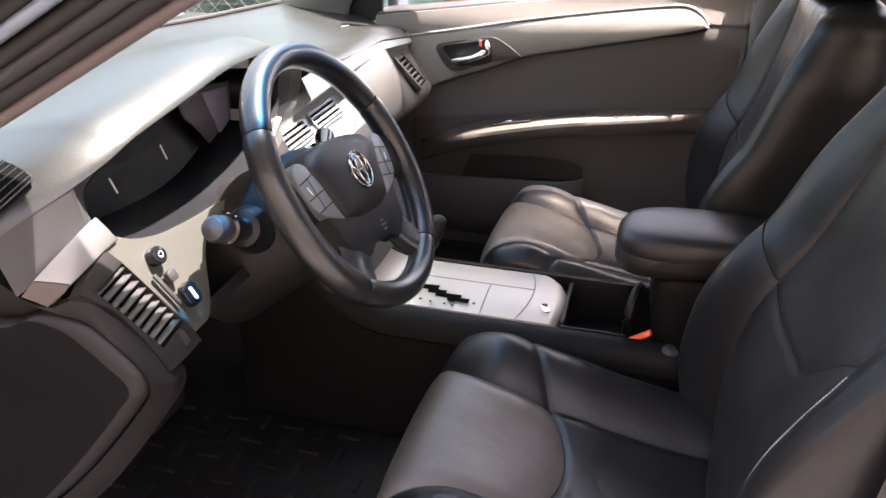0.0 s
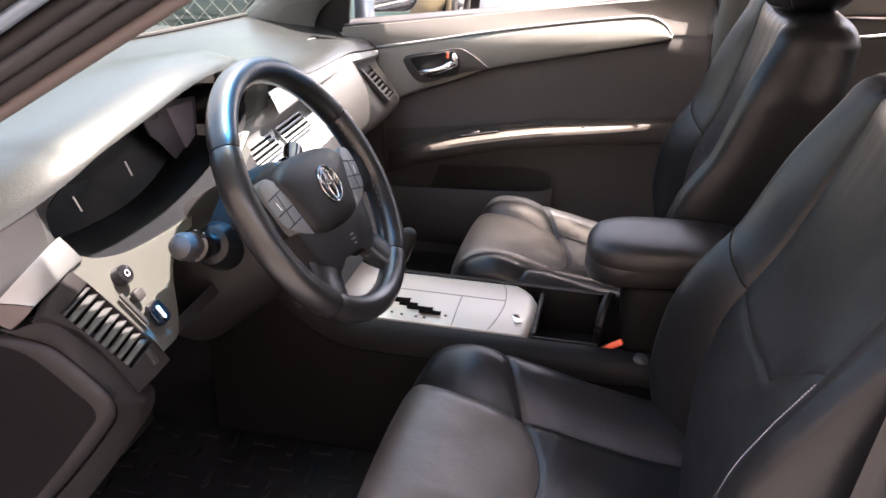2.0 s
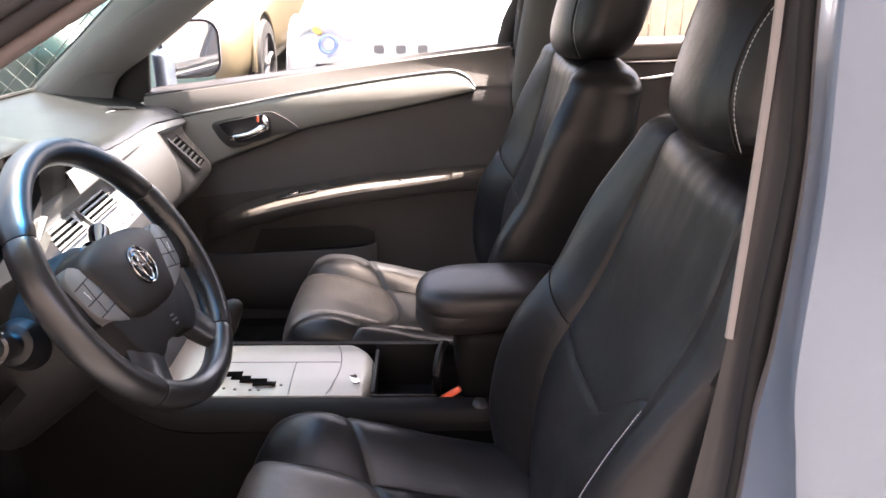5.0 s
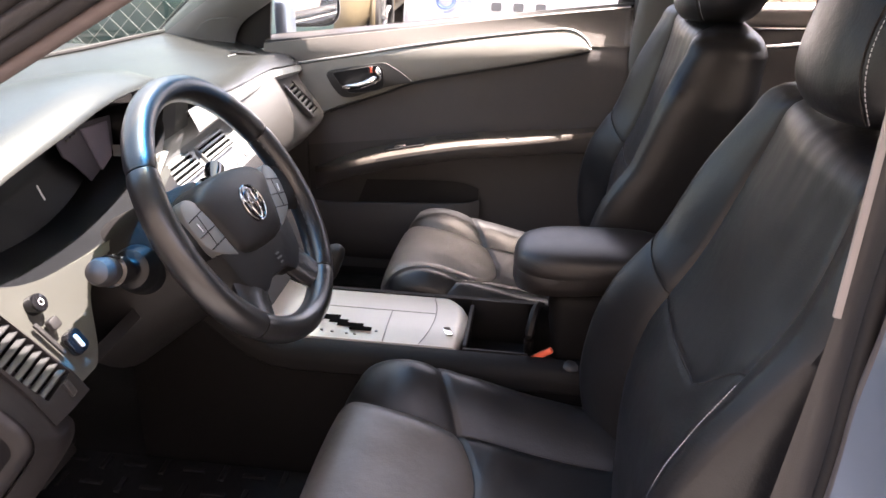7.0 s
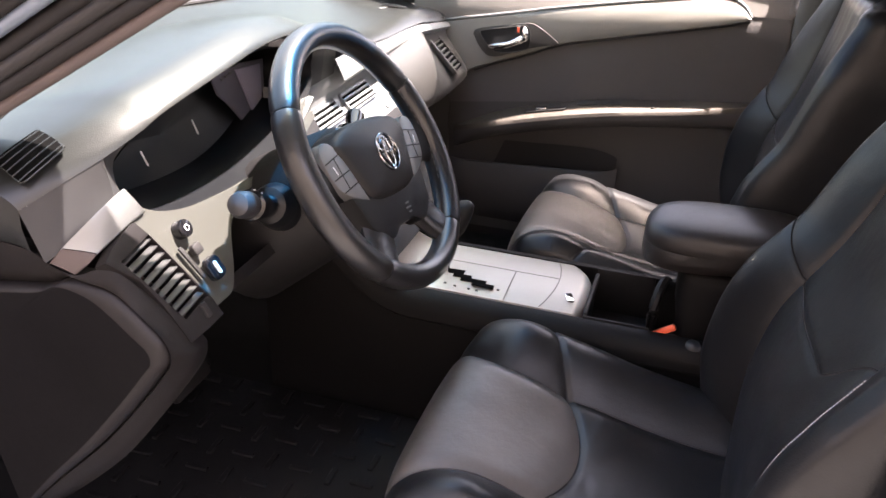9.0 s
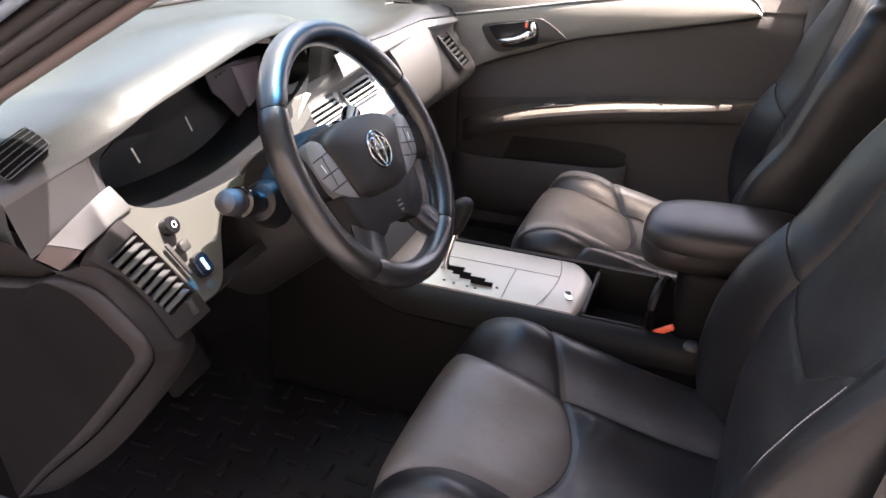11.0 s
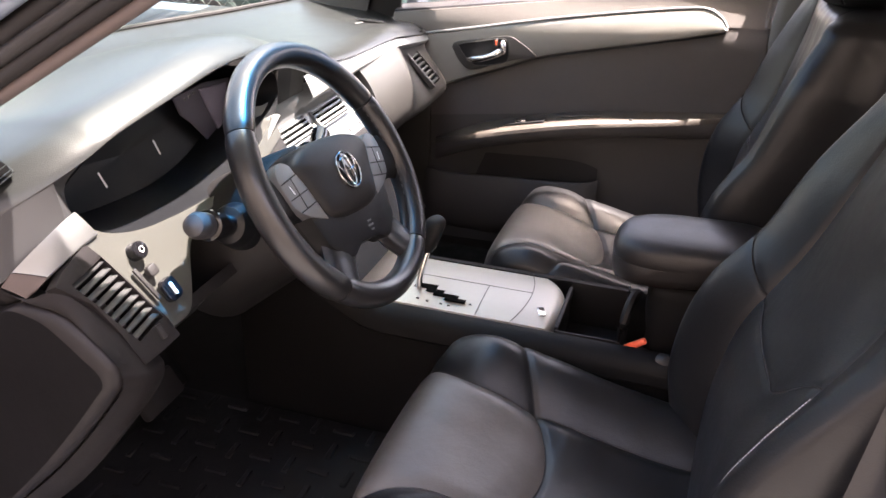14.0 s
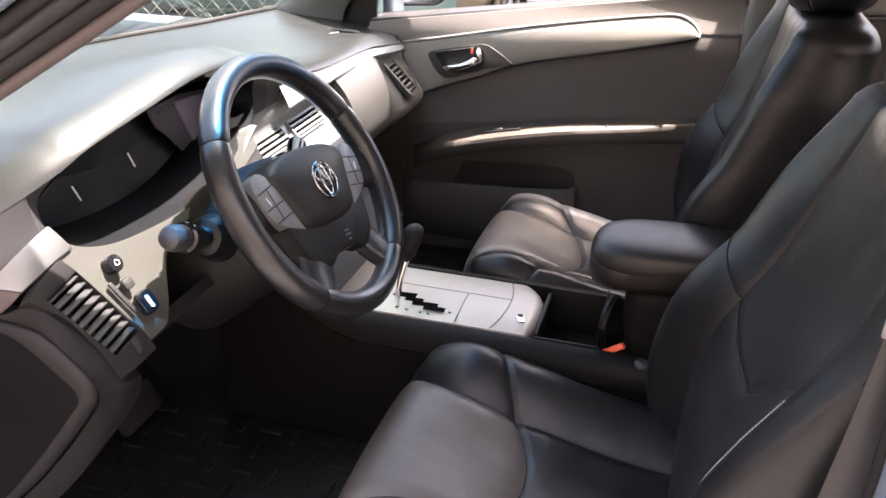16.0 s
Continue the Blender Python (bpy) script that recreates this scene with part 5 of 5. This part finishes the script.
part("door_edge", tube([(0.598, wall_y(0.60, z) + 0.0135, z) for z in np.linspace(0.32, 0.955, 12)], 0.012, 12, up=(1, 0, 0)), DOORDARK, door, "dark rounded rear edge")
part("door_edge", tube([(0.598, wall_y(0.60, z) + 0.0105, z) for z in np.linspace(0.955, 1.045, 8)], 0.012, 12, up=(1, 0, 0)), DOORSKIN, door)
# trim: leaf-shaped silver band
UP = spline([(-0.345, 0.868), (-0.24, 0.888), (-0.09, 0.915), (0.06, 0.942), (0.25, 0.970), (0.40, 0.989), (0.455, 0.991), (0.49, 0.975), (0.508, 0.953)], 50)
LO = spline([(-0.30, 0.690), (-0.19, 0.752), (-0.11, 0.787), (-0.026, 0.817), (0.06, 0.851), (0.20, 0.882), (0.36, 0.915), (0.46, 0.936), (0.508, 0.948)], 50)
rows = []
for a, b in zip(UP, LO):
    row = []
    for s, d in ((0.0, 0.0), (0.0, 0.008), (0.03, 0.013), (0.12, 0.0145), (0.5, 0.017), (0.88, 0.014), (0.97, 0.012), (1.0, 0.007), (1.0, -0.002)):
        x, z = a[0] + (b[0] - a[0]) * s, a[1] + (b[1] - a[1]) * s
        row.append((x, wall_y(x, z) - d, z))
    rows.append(row)
trim = part("trim_panel", loft(rows), DOORTRIM, door, "satin silver-grey leaf-shaped trim")
part("trim_edge", tube([(a[0], wall_y(a[0], a[1]) - 0.012, a[1] + 0.001) for a in UP], 0.0035, 8), SILVER, trim, "bright upper edge")
part("trim_edge", tube([(b[0], wall_y(b[0], b[1]) - 0.008, b[1] - 0.005) for b in LO[8:]], 0.0018, 8), DARK, trim)
# handle pocket and handle
SET = Matrix(((1, 0, 0, 0), (0, 0, -1, 0.684), (0, 1, 0, 0), (0, 0, 0, 1)))
pk = [tuple(p) for p in spline([(-0.168, 0.860), (-0.155, 0.874), (-0.078, 0.889), (-0.030, 0.899), (-0.010, 0.899), (0.006, 0.892), (0.032, 0.876), (0.060, 0.855)], 26)] + [tuple(p) for p in spline([(0.060, 0.853), (0.009, 0.842), (-0.050, 0.824), (-0.092, 0.808), (-0.125, 0.806), (-0.150, 0.828), (-0.168, 0.860)], 20)[:-1]]
part("pocket_panel", plate(pk, 0.003, SET, 0.001), TAUPE, door, "taupe handle surround")
hole = [tuple(p) for p in spline([(-0.150, 0.866), (-0.134, 0.873), (-0.077, 0.884), (-0.040, 0.892), (-0.023, 0.889), (-0.016, 0.872), (-0.016, 0.842), (-0.028, 0.831), (-0.070, 0.820), (-0.103, 0.818), (-0.122, 0.828), (-0.140, 0.850), (-0.150, 0.866)], 40)[:-1]]
pocket = part("handle_pocket", plate(hole, 0.0012, SET @ Matrix.Translation((0, 0, 0.003))), GAUGE, door, "dark handle pocket")
part("pocket_rim", tube([SET @ Vector((x, z, 0.0042)) for x, z in hole], 0.0014, 6, True), TAUPE, pocket)
part("handle", tube(spline([(-0.122, 0.670, 0.834), (-0.100, 0.660, 0.838), (-0.070, 0.656, 0.845), (-0.042, 0.658, 0.857), (-0.029, 0.664, 0.864)], 14), [0.003, 0.0045, 0.0055, 0.006, 0.006, 0.006, 0.006, 0.006, 0.006, 0.0065, 0.007, 0.0075, 0.007, 0.005], 12, flat=1.4), CHROME, door, "chrome inner handle")
part("handle_boss", tube(spline([(-0.026, 0.664, 0.858), (-0.024, 0.662, 0.874), (-0.030, 0.666, 0.890)], 8), [0.006, 0.008, 0.0085, 0.0085, 0.0085, 0.008, 0.007, 0.004], 12), CHROME, door)
part("lock_button", box((-0.048, 0.674, 0.882), (0.012, 0.010, 0.020), 0.003), DARK, door)
part("lock_flag", box((-0.046, 0.669, 0.883), (0.005, 0.003, 0.012), 0.0005), RED, door, "red lock flag")
# armrest ledge: x, height, reach from the wall
LEDGE = [(-0.215, 0.596, 0.0), (-0.190, 0.606, 0.020), (-0.155, 0.622, 0.050), (-0.115, 0.640, 0.078), (-0.06, 0.659, 0.096), (0.02, 0.680, 0.10), (0.10, 0.697, 0.10), (0.15, 0.706, 0.098), (0.22, 0.716, 0.092), (0.36, 0.729, 0.075), (0.48, 0.739, 0.045), (0.565, 0.744, 0.004)]
rows, tops = [], []
for x, z, reach in spline(LEDGE, 60):
    y = wall_y(x, z)
    tops.append([(x, y + 0.004, z + 0.004), (x, y - reach * 0.5, z + 0.001), (x, y - reach * 0.88, z + 0.001), (x, y - reach * 0.97, z - 0.004), (x, y - reach, z - 0.012)])
    rows.append([(x, y - reach, z - 0.012), (x, y - reach * 0.98, z - 0.022), (x, y - reach * 0.90, z - 0.034), (x, y - reach * 0.70, z - 0.048), (x, y - reach * 0.3, z - 0.058), (x, y + 0.004, z - 0.062)])
part("armrest_front", loft(rows), DOORDARK, door, "dark underside of the armrest")
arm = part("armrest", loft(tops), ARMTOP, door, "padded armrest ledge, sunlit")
part("grip_recess", plate(rounded(0.115, 0.020, 0.009), 0.002, frame_of((0.180, 0.680, 0.714), (1, 0, 0.12), (0, 1, 0.05))), DOORLOW, arm, "shallow pull recess")
part("switch_plate", plate(rounded(0.11, 0.034, 0.006), 0.003, frame_of((0.045, 0.652, 0.689), (1, 0, 0.21), (0, 1, 0)), 0.001), DARK, arm, "dark switch plate")
part("window_switch", box((0.035, 0.648, 0.692), (0.030, 0.014, 0.008), 0.003, (0, -12, 0)), CHROME, arm, "bright window switch")
part("screw_cap", disc(0.005, 0.003, frame_of((0.315, 0.650, 0.7255), (1, 0, 0), (0, 0, 1)), 12, 0.001), TAUPE, arm)
part("kick_panel", box((-0.52, 0.745, 0.58), (0.44, 0.02, 0.64), 0.006), DARK, door)
part("sill_trim", box((0.1, 0.735, 0.29), (1.9, 0.04, 0.25), 0.01), DARK, door)
# map pocket
rows = []
for x in np.linspace(-0.25, 0.245, 40):
    e = max(0.0, 1 - abs((x - 0.0) / 0.25) ** 8)
    lipz = 0.515 + 0.05 * x + 0.012 * (1 - e)
    rows.append([(x, 0.702, lipz - 0.006), (x, 0.700 - 0.020 * e, lipz), (x, 0.698 - 0.024 * e, lipz - 0.008), (x, 0.696 - 0.026 * e, 0.42), (x, 0.70 - 0.014 * e, 0.36), (x, 0.704, 0.33)])
part("map_pocket", loft(rows), DOORLOW, door, "dark map pocket")
# flat strip on the panel, dark for the shade within the pocket
part("pocket_mouth_shade", loft([[(x, 0.7055, 0.575 + 0.05 * x - 0.030 * abs(x / 0.25) ** 6), (x, 0.7045, 0.505 + 0.05 * x)] for x in np.linspace(-0.245, 0.24, 30)]), DARK, door, "dark strip for the shade in the map pocket's mouth")
# outside skin, glass, mirror sail
rows = []
for z, y in ((0.30, 0.84), (0.5, 0.89), (0.7, 0.91), (0.88, 0.89), (0.93, 0.855)):
    rows.append([(x, y, z + 0.10 * (x - 0.1) * (z > 0.85)) for x in np.linspace(-0.62, 0.62, 12)])
part("door_skin", shell(rows, 0.01), PAINT, door)
part("belt_seal", loft([[(x, wall_y(x, sill_z(x)) + 0.004, sill_z(x) + 0.001), (x, wall_y(x, sill_z(x)) + 0.008, sill_z(x) + 0.0055), (x, 0.776, sill_z(x) + 0.010), (x, 0.79, sill_z(x))] for x in XS]), DARK, door, "dark seal along the window sill")
part("window_seal", tube([(x, 0.785, sill_z(x) + 0.004) for x in np.linspace(-0.36, 0.62, 12)], 0.006, 8), RUBBER, door)
sail = [(-0.46, 0.89), (-0.334, 0.915), (-0.322, 1.035), (-0.30, 1.06), (-0.345, 1.045), (-0.40, 1.0), (-0.44, 0.95)]
part("mirror_sail", plate([(x, z) for x, z in sail], 0.012, Matrix(((1, 0, 0, 0), (0, 0, -1, 0.745), (0, 1, 0, 0), (0, 0, 0, 1))), 0.004), DARK, door, "black mirror sail")
part("window_frame", tube(spline([(0.625, 0.775, 1.03), (0.632, 0.745, 1.2), (0.655, 0.690, 1.40)], 10), 0.032, 10, flat=0.6, up=(1, 0, 0)), DARK, door, "black window frame post")
win = part("door_window", loft([[(x, 0.795 - 0.13 * (z - 0.95) / 0.42, z) for z in (sill_z(x) - 0.02, 1.15, 1.38)] for x in np.linspace(-0.30, 0.62, 8)]), CLEAR, door, "clear door window")
win.visible_shadow = False
# wing mirror
mir = thing("wing_mirror", (-0.25, 0.93, 0.95), "blue wing mirror with a rounded glass", "wing mirror")
mm = frame_of((-0.272, 0.93, 1.020), (0.93, 0.36, 0.0), (0, 0, 1))
rows = []
for s, d in ((0.96, 0.004), (1.0, -0.006), (1.0, -0.03), (0.9, -0.06), (0.6, -0.085), (0.1, -0.095)):
    rows.append([mm @ Vector((x * s, y * s, d)) for x, y in rounded(0.165, 0.165, 0.045, 6)])
part("mirror_housing", loft(rows, True, True), PAINT, mir)
part("mirror_rim", loft([[mm @ Vector((x * s, y * s, d)) for x, y in rounded(0.165, 0.165, 0.045, 6)] for s, d in ((0.97, 0.003), (0.96, 0.010), (0.90, 0.008), (0.89, 0.0))], True), RUBBER, mir)
part("mirror_glass", plate(rounded(0.145, 0.145, 0.038, 6), 0.003, mm @ Matrix.Translation((0, 0, 0.003))), MIRROR, mir, "mirror glass")
part("mirror_foot", box((-0.322, 0.845, 0.97), (0.034, 0.10, 0.12), 0.012, seg=3), PAINT, mir, "blue painted mirror foot")

# driver's door, swung wide open
odoor = thing("open_driver_door", (-0.55, -1.35, 0.3), "driver's door swung wide open, dark inner panel", "car door")
hinge, swing = Vector((-0.70, -0.90, 0)), radians(-68)
dm = Matrix.Translation(hinge) @ Matrix.Rotation(swing, 4, "Z")
for name, c, size, mt in (("door_skin", (0.52, -0.06, 0.62), (1.05, 0.03, 0.68), PAINT), ("door_panel", (0.52, 0.02, 0.64), (1.0, 0.09, 0.64), DOORDARK), ("armrest", (0.55, 0.09, 0.70), (0.6, 0.06, 0.08), DOORDARK)):
    bm = box(c, size, 0.015, seg=2)
    bmesh.ops.transform(bm, verts=bm.verts, matrix=dm)
    part(name, bm, mt, odoor)
bm = tube([(0.02, 0, 0.96), (0.45, -0.0, 1.24), (0.75, 0.02, 1.36), (1.0, 0.02, 1.30), (1.06, 0, 0.97)], 0.022, 10)
bmesh.ops.transform(bm, verts=bm.verts, matrix=dm)
part("window_frame", bm, PAINT, odoor)

# rear door on the passenger's side
rdoor = thing("rear_side_door", (1.15, 0.78, 0.3), "closed rear door with a dark panel and chrome handle", "car door")
rows = []
for z in np.linspace(0.30, 1.075, 12):
    rows.append([(x, 0.72 + 0.04 * smooth01(1.0, 1.07, z), z) for x in np.linspace(0.74, 1.75, 12)])
part("door_panel", loft(rows), DOORDARK, rdoor, "dark rear door panel")
part("sill_trim", box((1.24, 0.735, 1.062), (1.0, 0.06, 0.05), 0.015, (0, -2, 0), 3), TRIMPALE, rdoor, "grey rear door sill")
part("chrome_strip", box((1.24, 0.712, 1.032), (0.9, 0.012, 0.010), 0.003, (0, -2, 0)), CHROME, rdoor)
part("handle", tube([(0.915, 0.695, 0.978), (0.95, 0.685, 0.984), (1.01, 0.690, 0.992)], 0.006, 10), CHROME, rdoor, "chrome inner handle")
part("door_skin", box((1.2, 0.88, 0.65), (1.1, 0.03, 0.7), 0.01), PAINT, rdoor)

# ---------------------------------------------------------------- road wheels and tail of the car
for wx in (-1.30, 1.50):
    for side in (-1, 1):
        wy = side * 0.80
        rim_rows = [[(wx + q * math.cos(a), wy + side * d, 0.325 + q * math.sin(a)) for a in (2 * math.pi * k / 32 for k in range(32))] for q, d in ((0.2, -0.11), (0.31, -0.11), (0.325, -0.08), (0.325, 0.07), (0.31, 0.095), (0.23, 0.10), (0.21, 0.08))]
        tyre = part("tyre", loft(rim_rows, True), TYRE, car, "black tyre")
        part("rim", loft([[(wx + q * math.cos(a), wy + side * d, 0.325 + q * math.sin(a)) for a in (2 * math.pi * k / 32 for k in range(32))] for q, d in ((0.215, 0.085), (0.20, 0.09), (0.19, 0.04), (0.02, 0.05))], True), ALLOY, tyre)
part("boot_lid", box((2.42, 0, 0.93), (0.50, 1.35, 0.05), 0.02, seg=3), PAINT, car)
part("tail", box((2.62, 0, 0.66), (0.10, 1.55, 0.55), 0.04, seg=3), PAINT, car)
for side in (-1, 1):
    part("rear_wing", box((2.05, side * 0.80, 0.72), (1.15, 0.10, 0.44), 0.04, seg=3), PAINT, car)

# ---------------------------------------------------------------- footwell
mat = thing("floor_mat", (-0.2, -0.40, 0.272), "black ribbed rubber floor mat in the driver's footwell", "floor mat")
part("mat_sheet", box((-0.22, -0.42, 0.277), (0.56, 0.50, 0.012), 0.005), MATBLACK, mat)
for i in range(9):
    for j in range(8):
        horizontal = (i + j) % 2
        part("mat_rib", box((-0.46 + 0.06 * i, -0.62 + 0.06 * j, 0.285), (0.044, 0.012, 0.006) if horizontal else (0.012, 0.044, 0.006), 0.002, seg=1), MATBLACK, mat)
pedal = thing("brake_pedal", (-0.42, -0.36, 0.40), "black rubber brake pedal", "pedal")
part("pad", box((-0.40, -0.36, 0.42), (0.02, 0.11, 0.06), 0.008, (0, -30, 0)), RUBBER, pedal)
part("arm", tube([(-0.41, -0.36, 0.43), (-0.50, -0.36, 0.52), (-0.55, -0.36, 0.62)], 0.008, 8), SHROUD, pedal)
gas = thing("accelerator_pedal", (-0.52, -0.20, 0.29), "black rubber accelerator pedal in the footwell", "pedal")
part("pad", box((-0.52, -0.20, 0.37), (0.02, 0.05, 0.16), 0.008, (0, -35, 0)), MATBLACK, gas)

# ---------------------------------------------------------------- the yard

def parked(label, paint, m, height=1.5):
    """A parked car, nose at its own origin looking along -x; m sets it in the yard."""
    base = m @ Vector((2.2, 0, 0))
    ob = thing("parked_car", base, label, "car")

    def put(name, bm, mat_, parent, text=""):
        bmesh.ops.transform(bm, verts=bm.verts, matrix=m)
        return part(name, bm, mat_, parent, text)

    # x, half width, underside, shoulder height, top height, half width of the top
    form = spline([(0.0, 0.66, 0.42, 0.56, 0.66, 0.60), (0.04, 0.78, 0.30, 0.60, 0.73, 0.66), (0.2, 0.86, 0.26, 0.66, 0.80, 0.70), (0.7, 0.89, 0.30, 0.74, 0.90, 0.72), (1.2, 0.90, 0.30, 0.80, 0.98, 0.74), (1.7, 0.90, 0.26, 0.85, 1.22, 0.66), (2.2, 0.90, 0.26, 0.86, height, 0.58), (3.2, 0.90, 0.26, 0.87, height, 0.58), (3.9, 0.89, 0.30, 0.88, 1.25, 0.60), (4.3, 0.86, 0.34, 0.86, 0.98, 0.66), (4.45, 0.78, 0.40, 0.70, 0.85, 0.60)], 46)
    rows = []
    for x, w, lo, sh, hi, tw in form:
        half = spline([(w * 0.93, lo), (w, lo + 0.12), (w, sh - 0.10), (w * 0.97, sh), (tw + (w - tw) * 0.55, sh + (hi - sh) * 0.45), (tw, hi - 0.02), (tw * 0.8, hi), (0.0, hi + 0.015)], 22)
        rows.append([(x, y, z) for y, z in half] + [(x, -y, z) for y, z in half[::-1]])
    body = put("body", loft(rows, True, True), paint, ob)
    for side in (-1, 1):
        win = [(1.75, 0.93), (2.25, height - 0.14), (3.15, height - 0.13), (3.75, 1.12), (3.8, 0.95)]
        put("side_window", plate(win, 0.01, Matrix(((1, 0, 0, 0), (0, -0.42 * side, side, side * 1.24), (0, 1, 0.3, 0), (0, 0, 0, 1)))), BLACK, ob)
        for x in (0.85, 3.55):
            ring_ = [(x + 0.38 * math.cos(a), 0.34 + 0.38 * math.sin(a)) for a in (2 * math.pi * k / 28 for k in range(28))]
            put("wheel_arch", plate(ring_, 0.02, Matrix(((1, 0, 0, 0), (0, 0, side, side * 0.885), (0, 1, 0, 0), (0, 0, 0, 1)))), RUBBER, ob, "dark wheel arch")
            put("arch_lip", tube([(px_, side * 0.905, pz) for px_, pz in ring_[:15]], 0.02, 8), paint, ob)
            rim_rows = [[(x + q * math.cos(a), side * (0.86 + d), 0.33 + q * math.sin(a)) for a in (2 * math.pi * k / 32 for k in range(32))] for q, d in ((0.2, -0.14), (0.31, -0.14), (0.33, -0.11), (0.33, 0.05), (0.31, 0.075), (0.23, 0.08), (0.21, 0.06))]
            tyre = put("tyre", loft(rim_rows, True), TYRE, ob, "black tyre")
            put("rim", loft([[(x + q * math.cos(a), side * (0.86 + d), 0.33 + q * math.sin(a)) for a in (2 * math.pi * k / 32 for k in range(32))] for q, d in ((0.215, 0.065), (0.20, 0.07), (0.19, 0.02), (0.03, 0.03))], True), DARK, tyre)
            for k in range(5):
                a = 2 * math.pi * k / 5 + 0.3
                put("spoke", tube([(x + q * math.cos(a), side * 0.905, 0.33 + q * math.sin(a)) for q in (0.0, 0.1, 0.2)], [0.035, 0.025, 0.03], 8, flat=0.6), ALLOY, tyre)
        lamp_rows = [[(0.045 - 0.07 * q + 0.12 * abs(c) * (c > 0), side * (0.60 + 0.17 * q * c), 0.66 + 0.10 * q * sn) for c, sn in ((math.cos(2 * math.pi * k / 24), math.sin(2 * math.pi * k / 24)) for k in range(24))] for q in (1.05, 0.95, 0.6, 0.05)]
        lampo = put("headlamp", loft(lamp_rows, True), LAMPGLASS, ob, "clear headlamp")
        put("bulb_ring", tube([(-0.024, side * (0.58 + 0.05 * math.cos(2 * math.pi * k / 16)), 0.66 + 0.05 * math.sin(2 * math.pi * k / 16)) for k in range(16)], 0.012, 6, True), BLUEGLASS, lampo)
        put("indicator", disc(0.035, 0.012, frame_of((0.020, side * 0.64, 0.745), (0, 1, 0), (0.5, 0, 1)), 14), AMBER, lampo, "amber lens")
    for y in (0.28, 0.15, 0.02):
        put("grille_slot", plate(rounded(0.060, 0.05, 0.012), 0.02, frame_of((-0.004, y, 0.63), (0, -1, 0), (0, 0, 1))), PADGREY, body, "grey grille slot")
    put("bumper_bar", tube([(0.05, y, 0.46) for y in np.linspace(-0.74, 0.74, 12)], 0.05, 10, flat=1.3), paint, ob)
    return ob


parked("gold parked car in hard sunlight", GOLD, Matrix.Translation((-1.76, 4.0, 0)) @ Matrix.Rotation(radians(90), 4, "Z"), 1.55)
parked("silver parked car bleached by the sun", SILVERCAR, Matrix.Translation((0.36, 3.6, 0)) @ Matrix.Rotation(radians(90), 4, "Z"), 1.5)
parked("dark teal parked car behind the chain-link fence", TEAL, Matrix.Translation((-5.35, 2.80, 0)), 1.5)

fence = thing("chain_link_fence", (-3.1, 1.62, 0), "chain-link fence of pale wire with posts", "fence")
F0, F1 = Vector((-0.70, 1.62, 0)), Vector((-5.2, 1.62, 0))
for k in range(5):
    p = F0.lerp(F1, k / 4)
    part("post", tube([p, p + Vector((0, 0, 1.9))], 0.03, 10), WIRE, fence)
part("top_rail", tube([F0 + Vector((0, 0, 1.88)), F1 + Vector((0, 0, 1.88))], 0.02, 8), WIRE, fence)
wire = bmesh.new()
run = (F1 - F0).length
d = (F1 - F0).normalized()
step = 0.075
k = -25
nrm = Vector((-d.y, d.x, 0))
while k * step < run:
    for lean in (1, -1):
        s0 = k * step
        pts = []
        for a, z in ((s0, 0.03), (s0 + 1.85, 1.88)):
            s = a if lean > 0 else run - a
            pts.append((s, z))
        (s1, z1), (s2, z2) = pts
        p, q = F0 + d * s1 + Vector((0, 0, z1)), F0 + d * s2 + Vector((0, 0, z2))
        lo, hi = (s1, s2) if s1 < s2 else (s2, s1)
        if lo < 0 or hi > run:
            k2 = [(0 - s1) / (s2 - s1), (run - s1) / (s2 - s1)]
            a, b = max(0, min(k2)), min(1, max(k2))
            if b <= a:
                continue
            p, q = p.lerp(q, a), p.lerp(q, b)
        side = nrm * 0.003
        vs = [wire.verts.new(v) for v in (p - side, p + side, q + side, q - side)]
        wire.faces.new(vs)
        up = Vector((0, 0, 0.003))
        vs = [wire.verts.new(v) for v in (p - up, p + up, q + up, q - up)]
        wire.faces.new(vs)
    k += 1
tagged(part("mesh_wire", wire, WIRE, fence), kind="stuff")
planks = thing("plank_fence", (4.0, 6.5, 0), "weathered wooden plank fence at the back of the yard", "fence")
for k in range(34):
    part("plank", box((1.6 + 0.15 * k, 6.5 + 0.006 * (k % 3), 0.95), (0.14, 0.025, 1.9), 0.004, seg=1), PLANK, planks)
for z in (0.4, 1.5):
    part("rail", box((4.1, 6.54, z), (5.2, 0.05, 0.08), 0.006), PLANK, planks)
# yard walls that close the place; the south one, unseen, is added to block light
structure("light_block_south", box((0, -4.2, 2.2), (40, 0.25, 4.4), 0.02), WALLBLOCK, "unseen dark wall added to hold back light at the open doorway", "wall")
structure("wall_north", box((0, 9.5, 1.5), (40, 0.25, 3.0), 0.02), WALLMAT, "pale rendered yard wall", "wall")
structure("wall_west", box((-12, 0, 1.5), (0.25, 19, 3.0), 0.02), WALLMAT, "pale rendered yard wall", "wall")
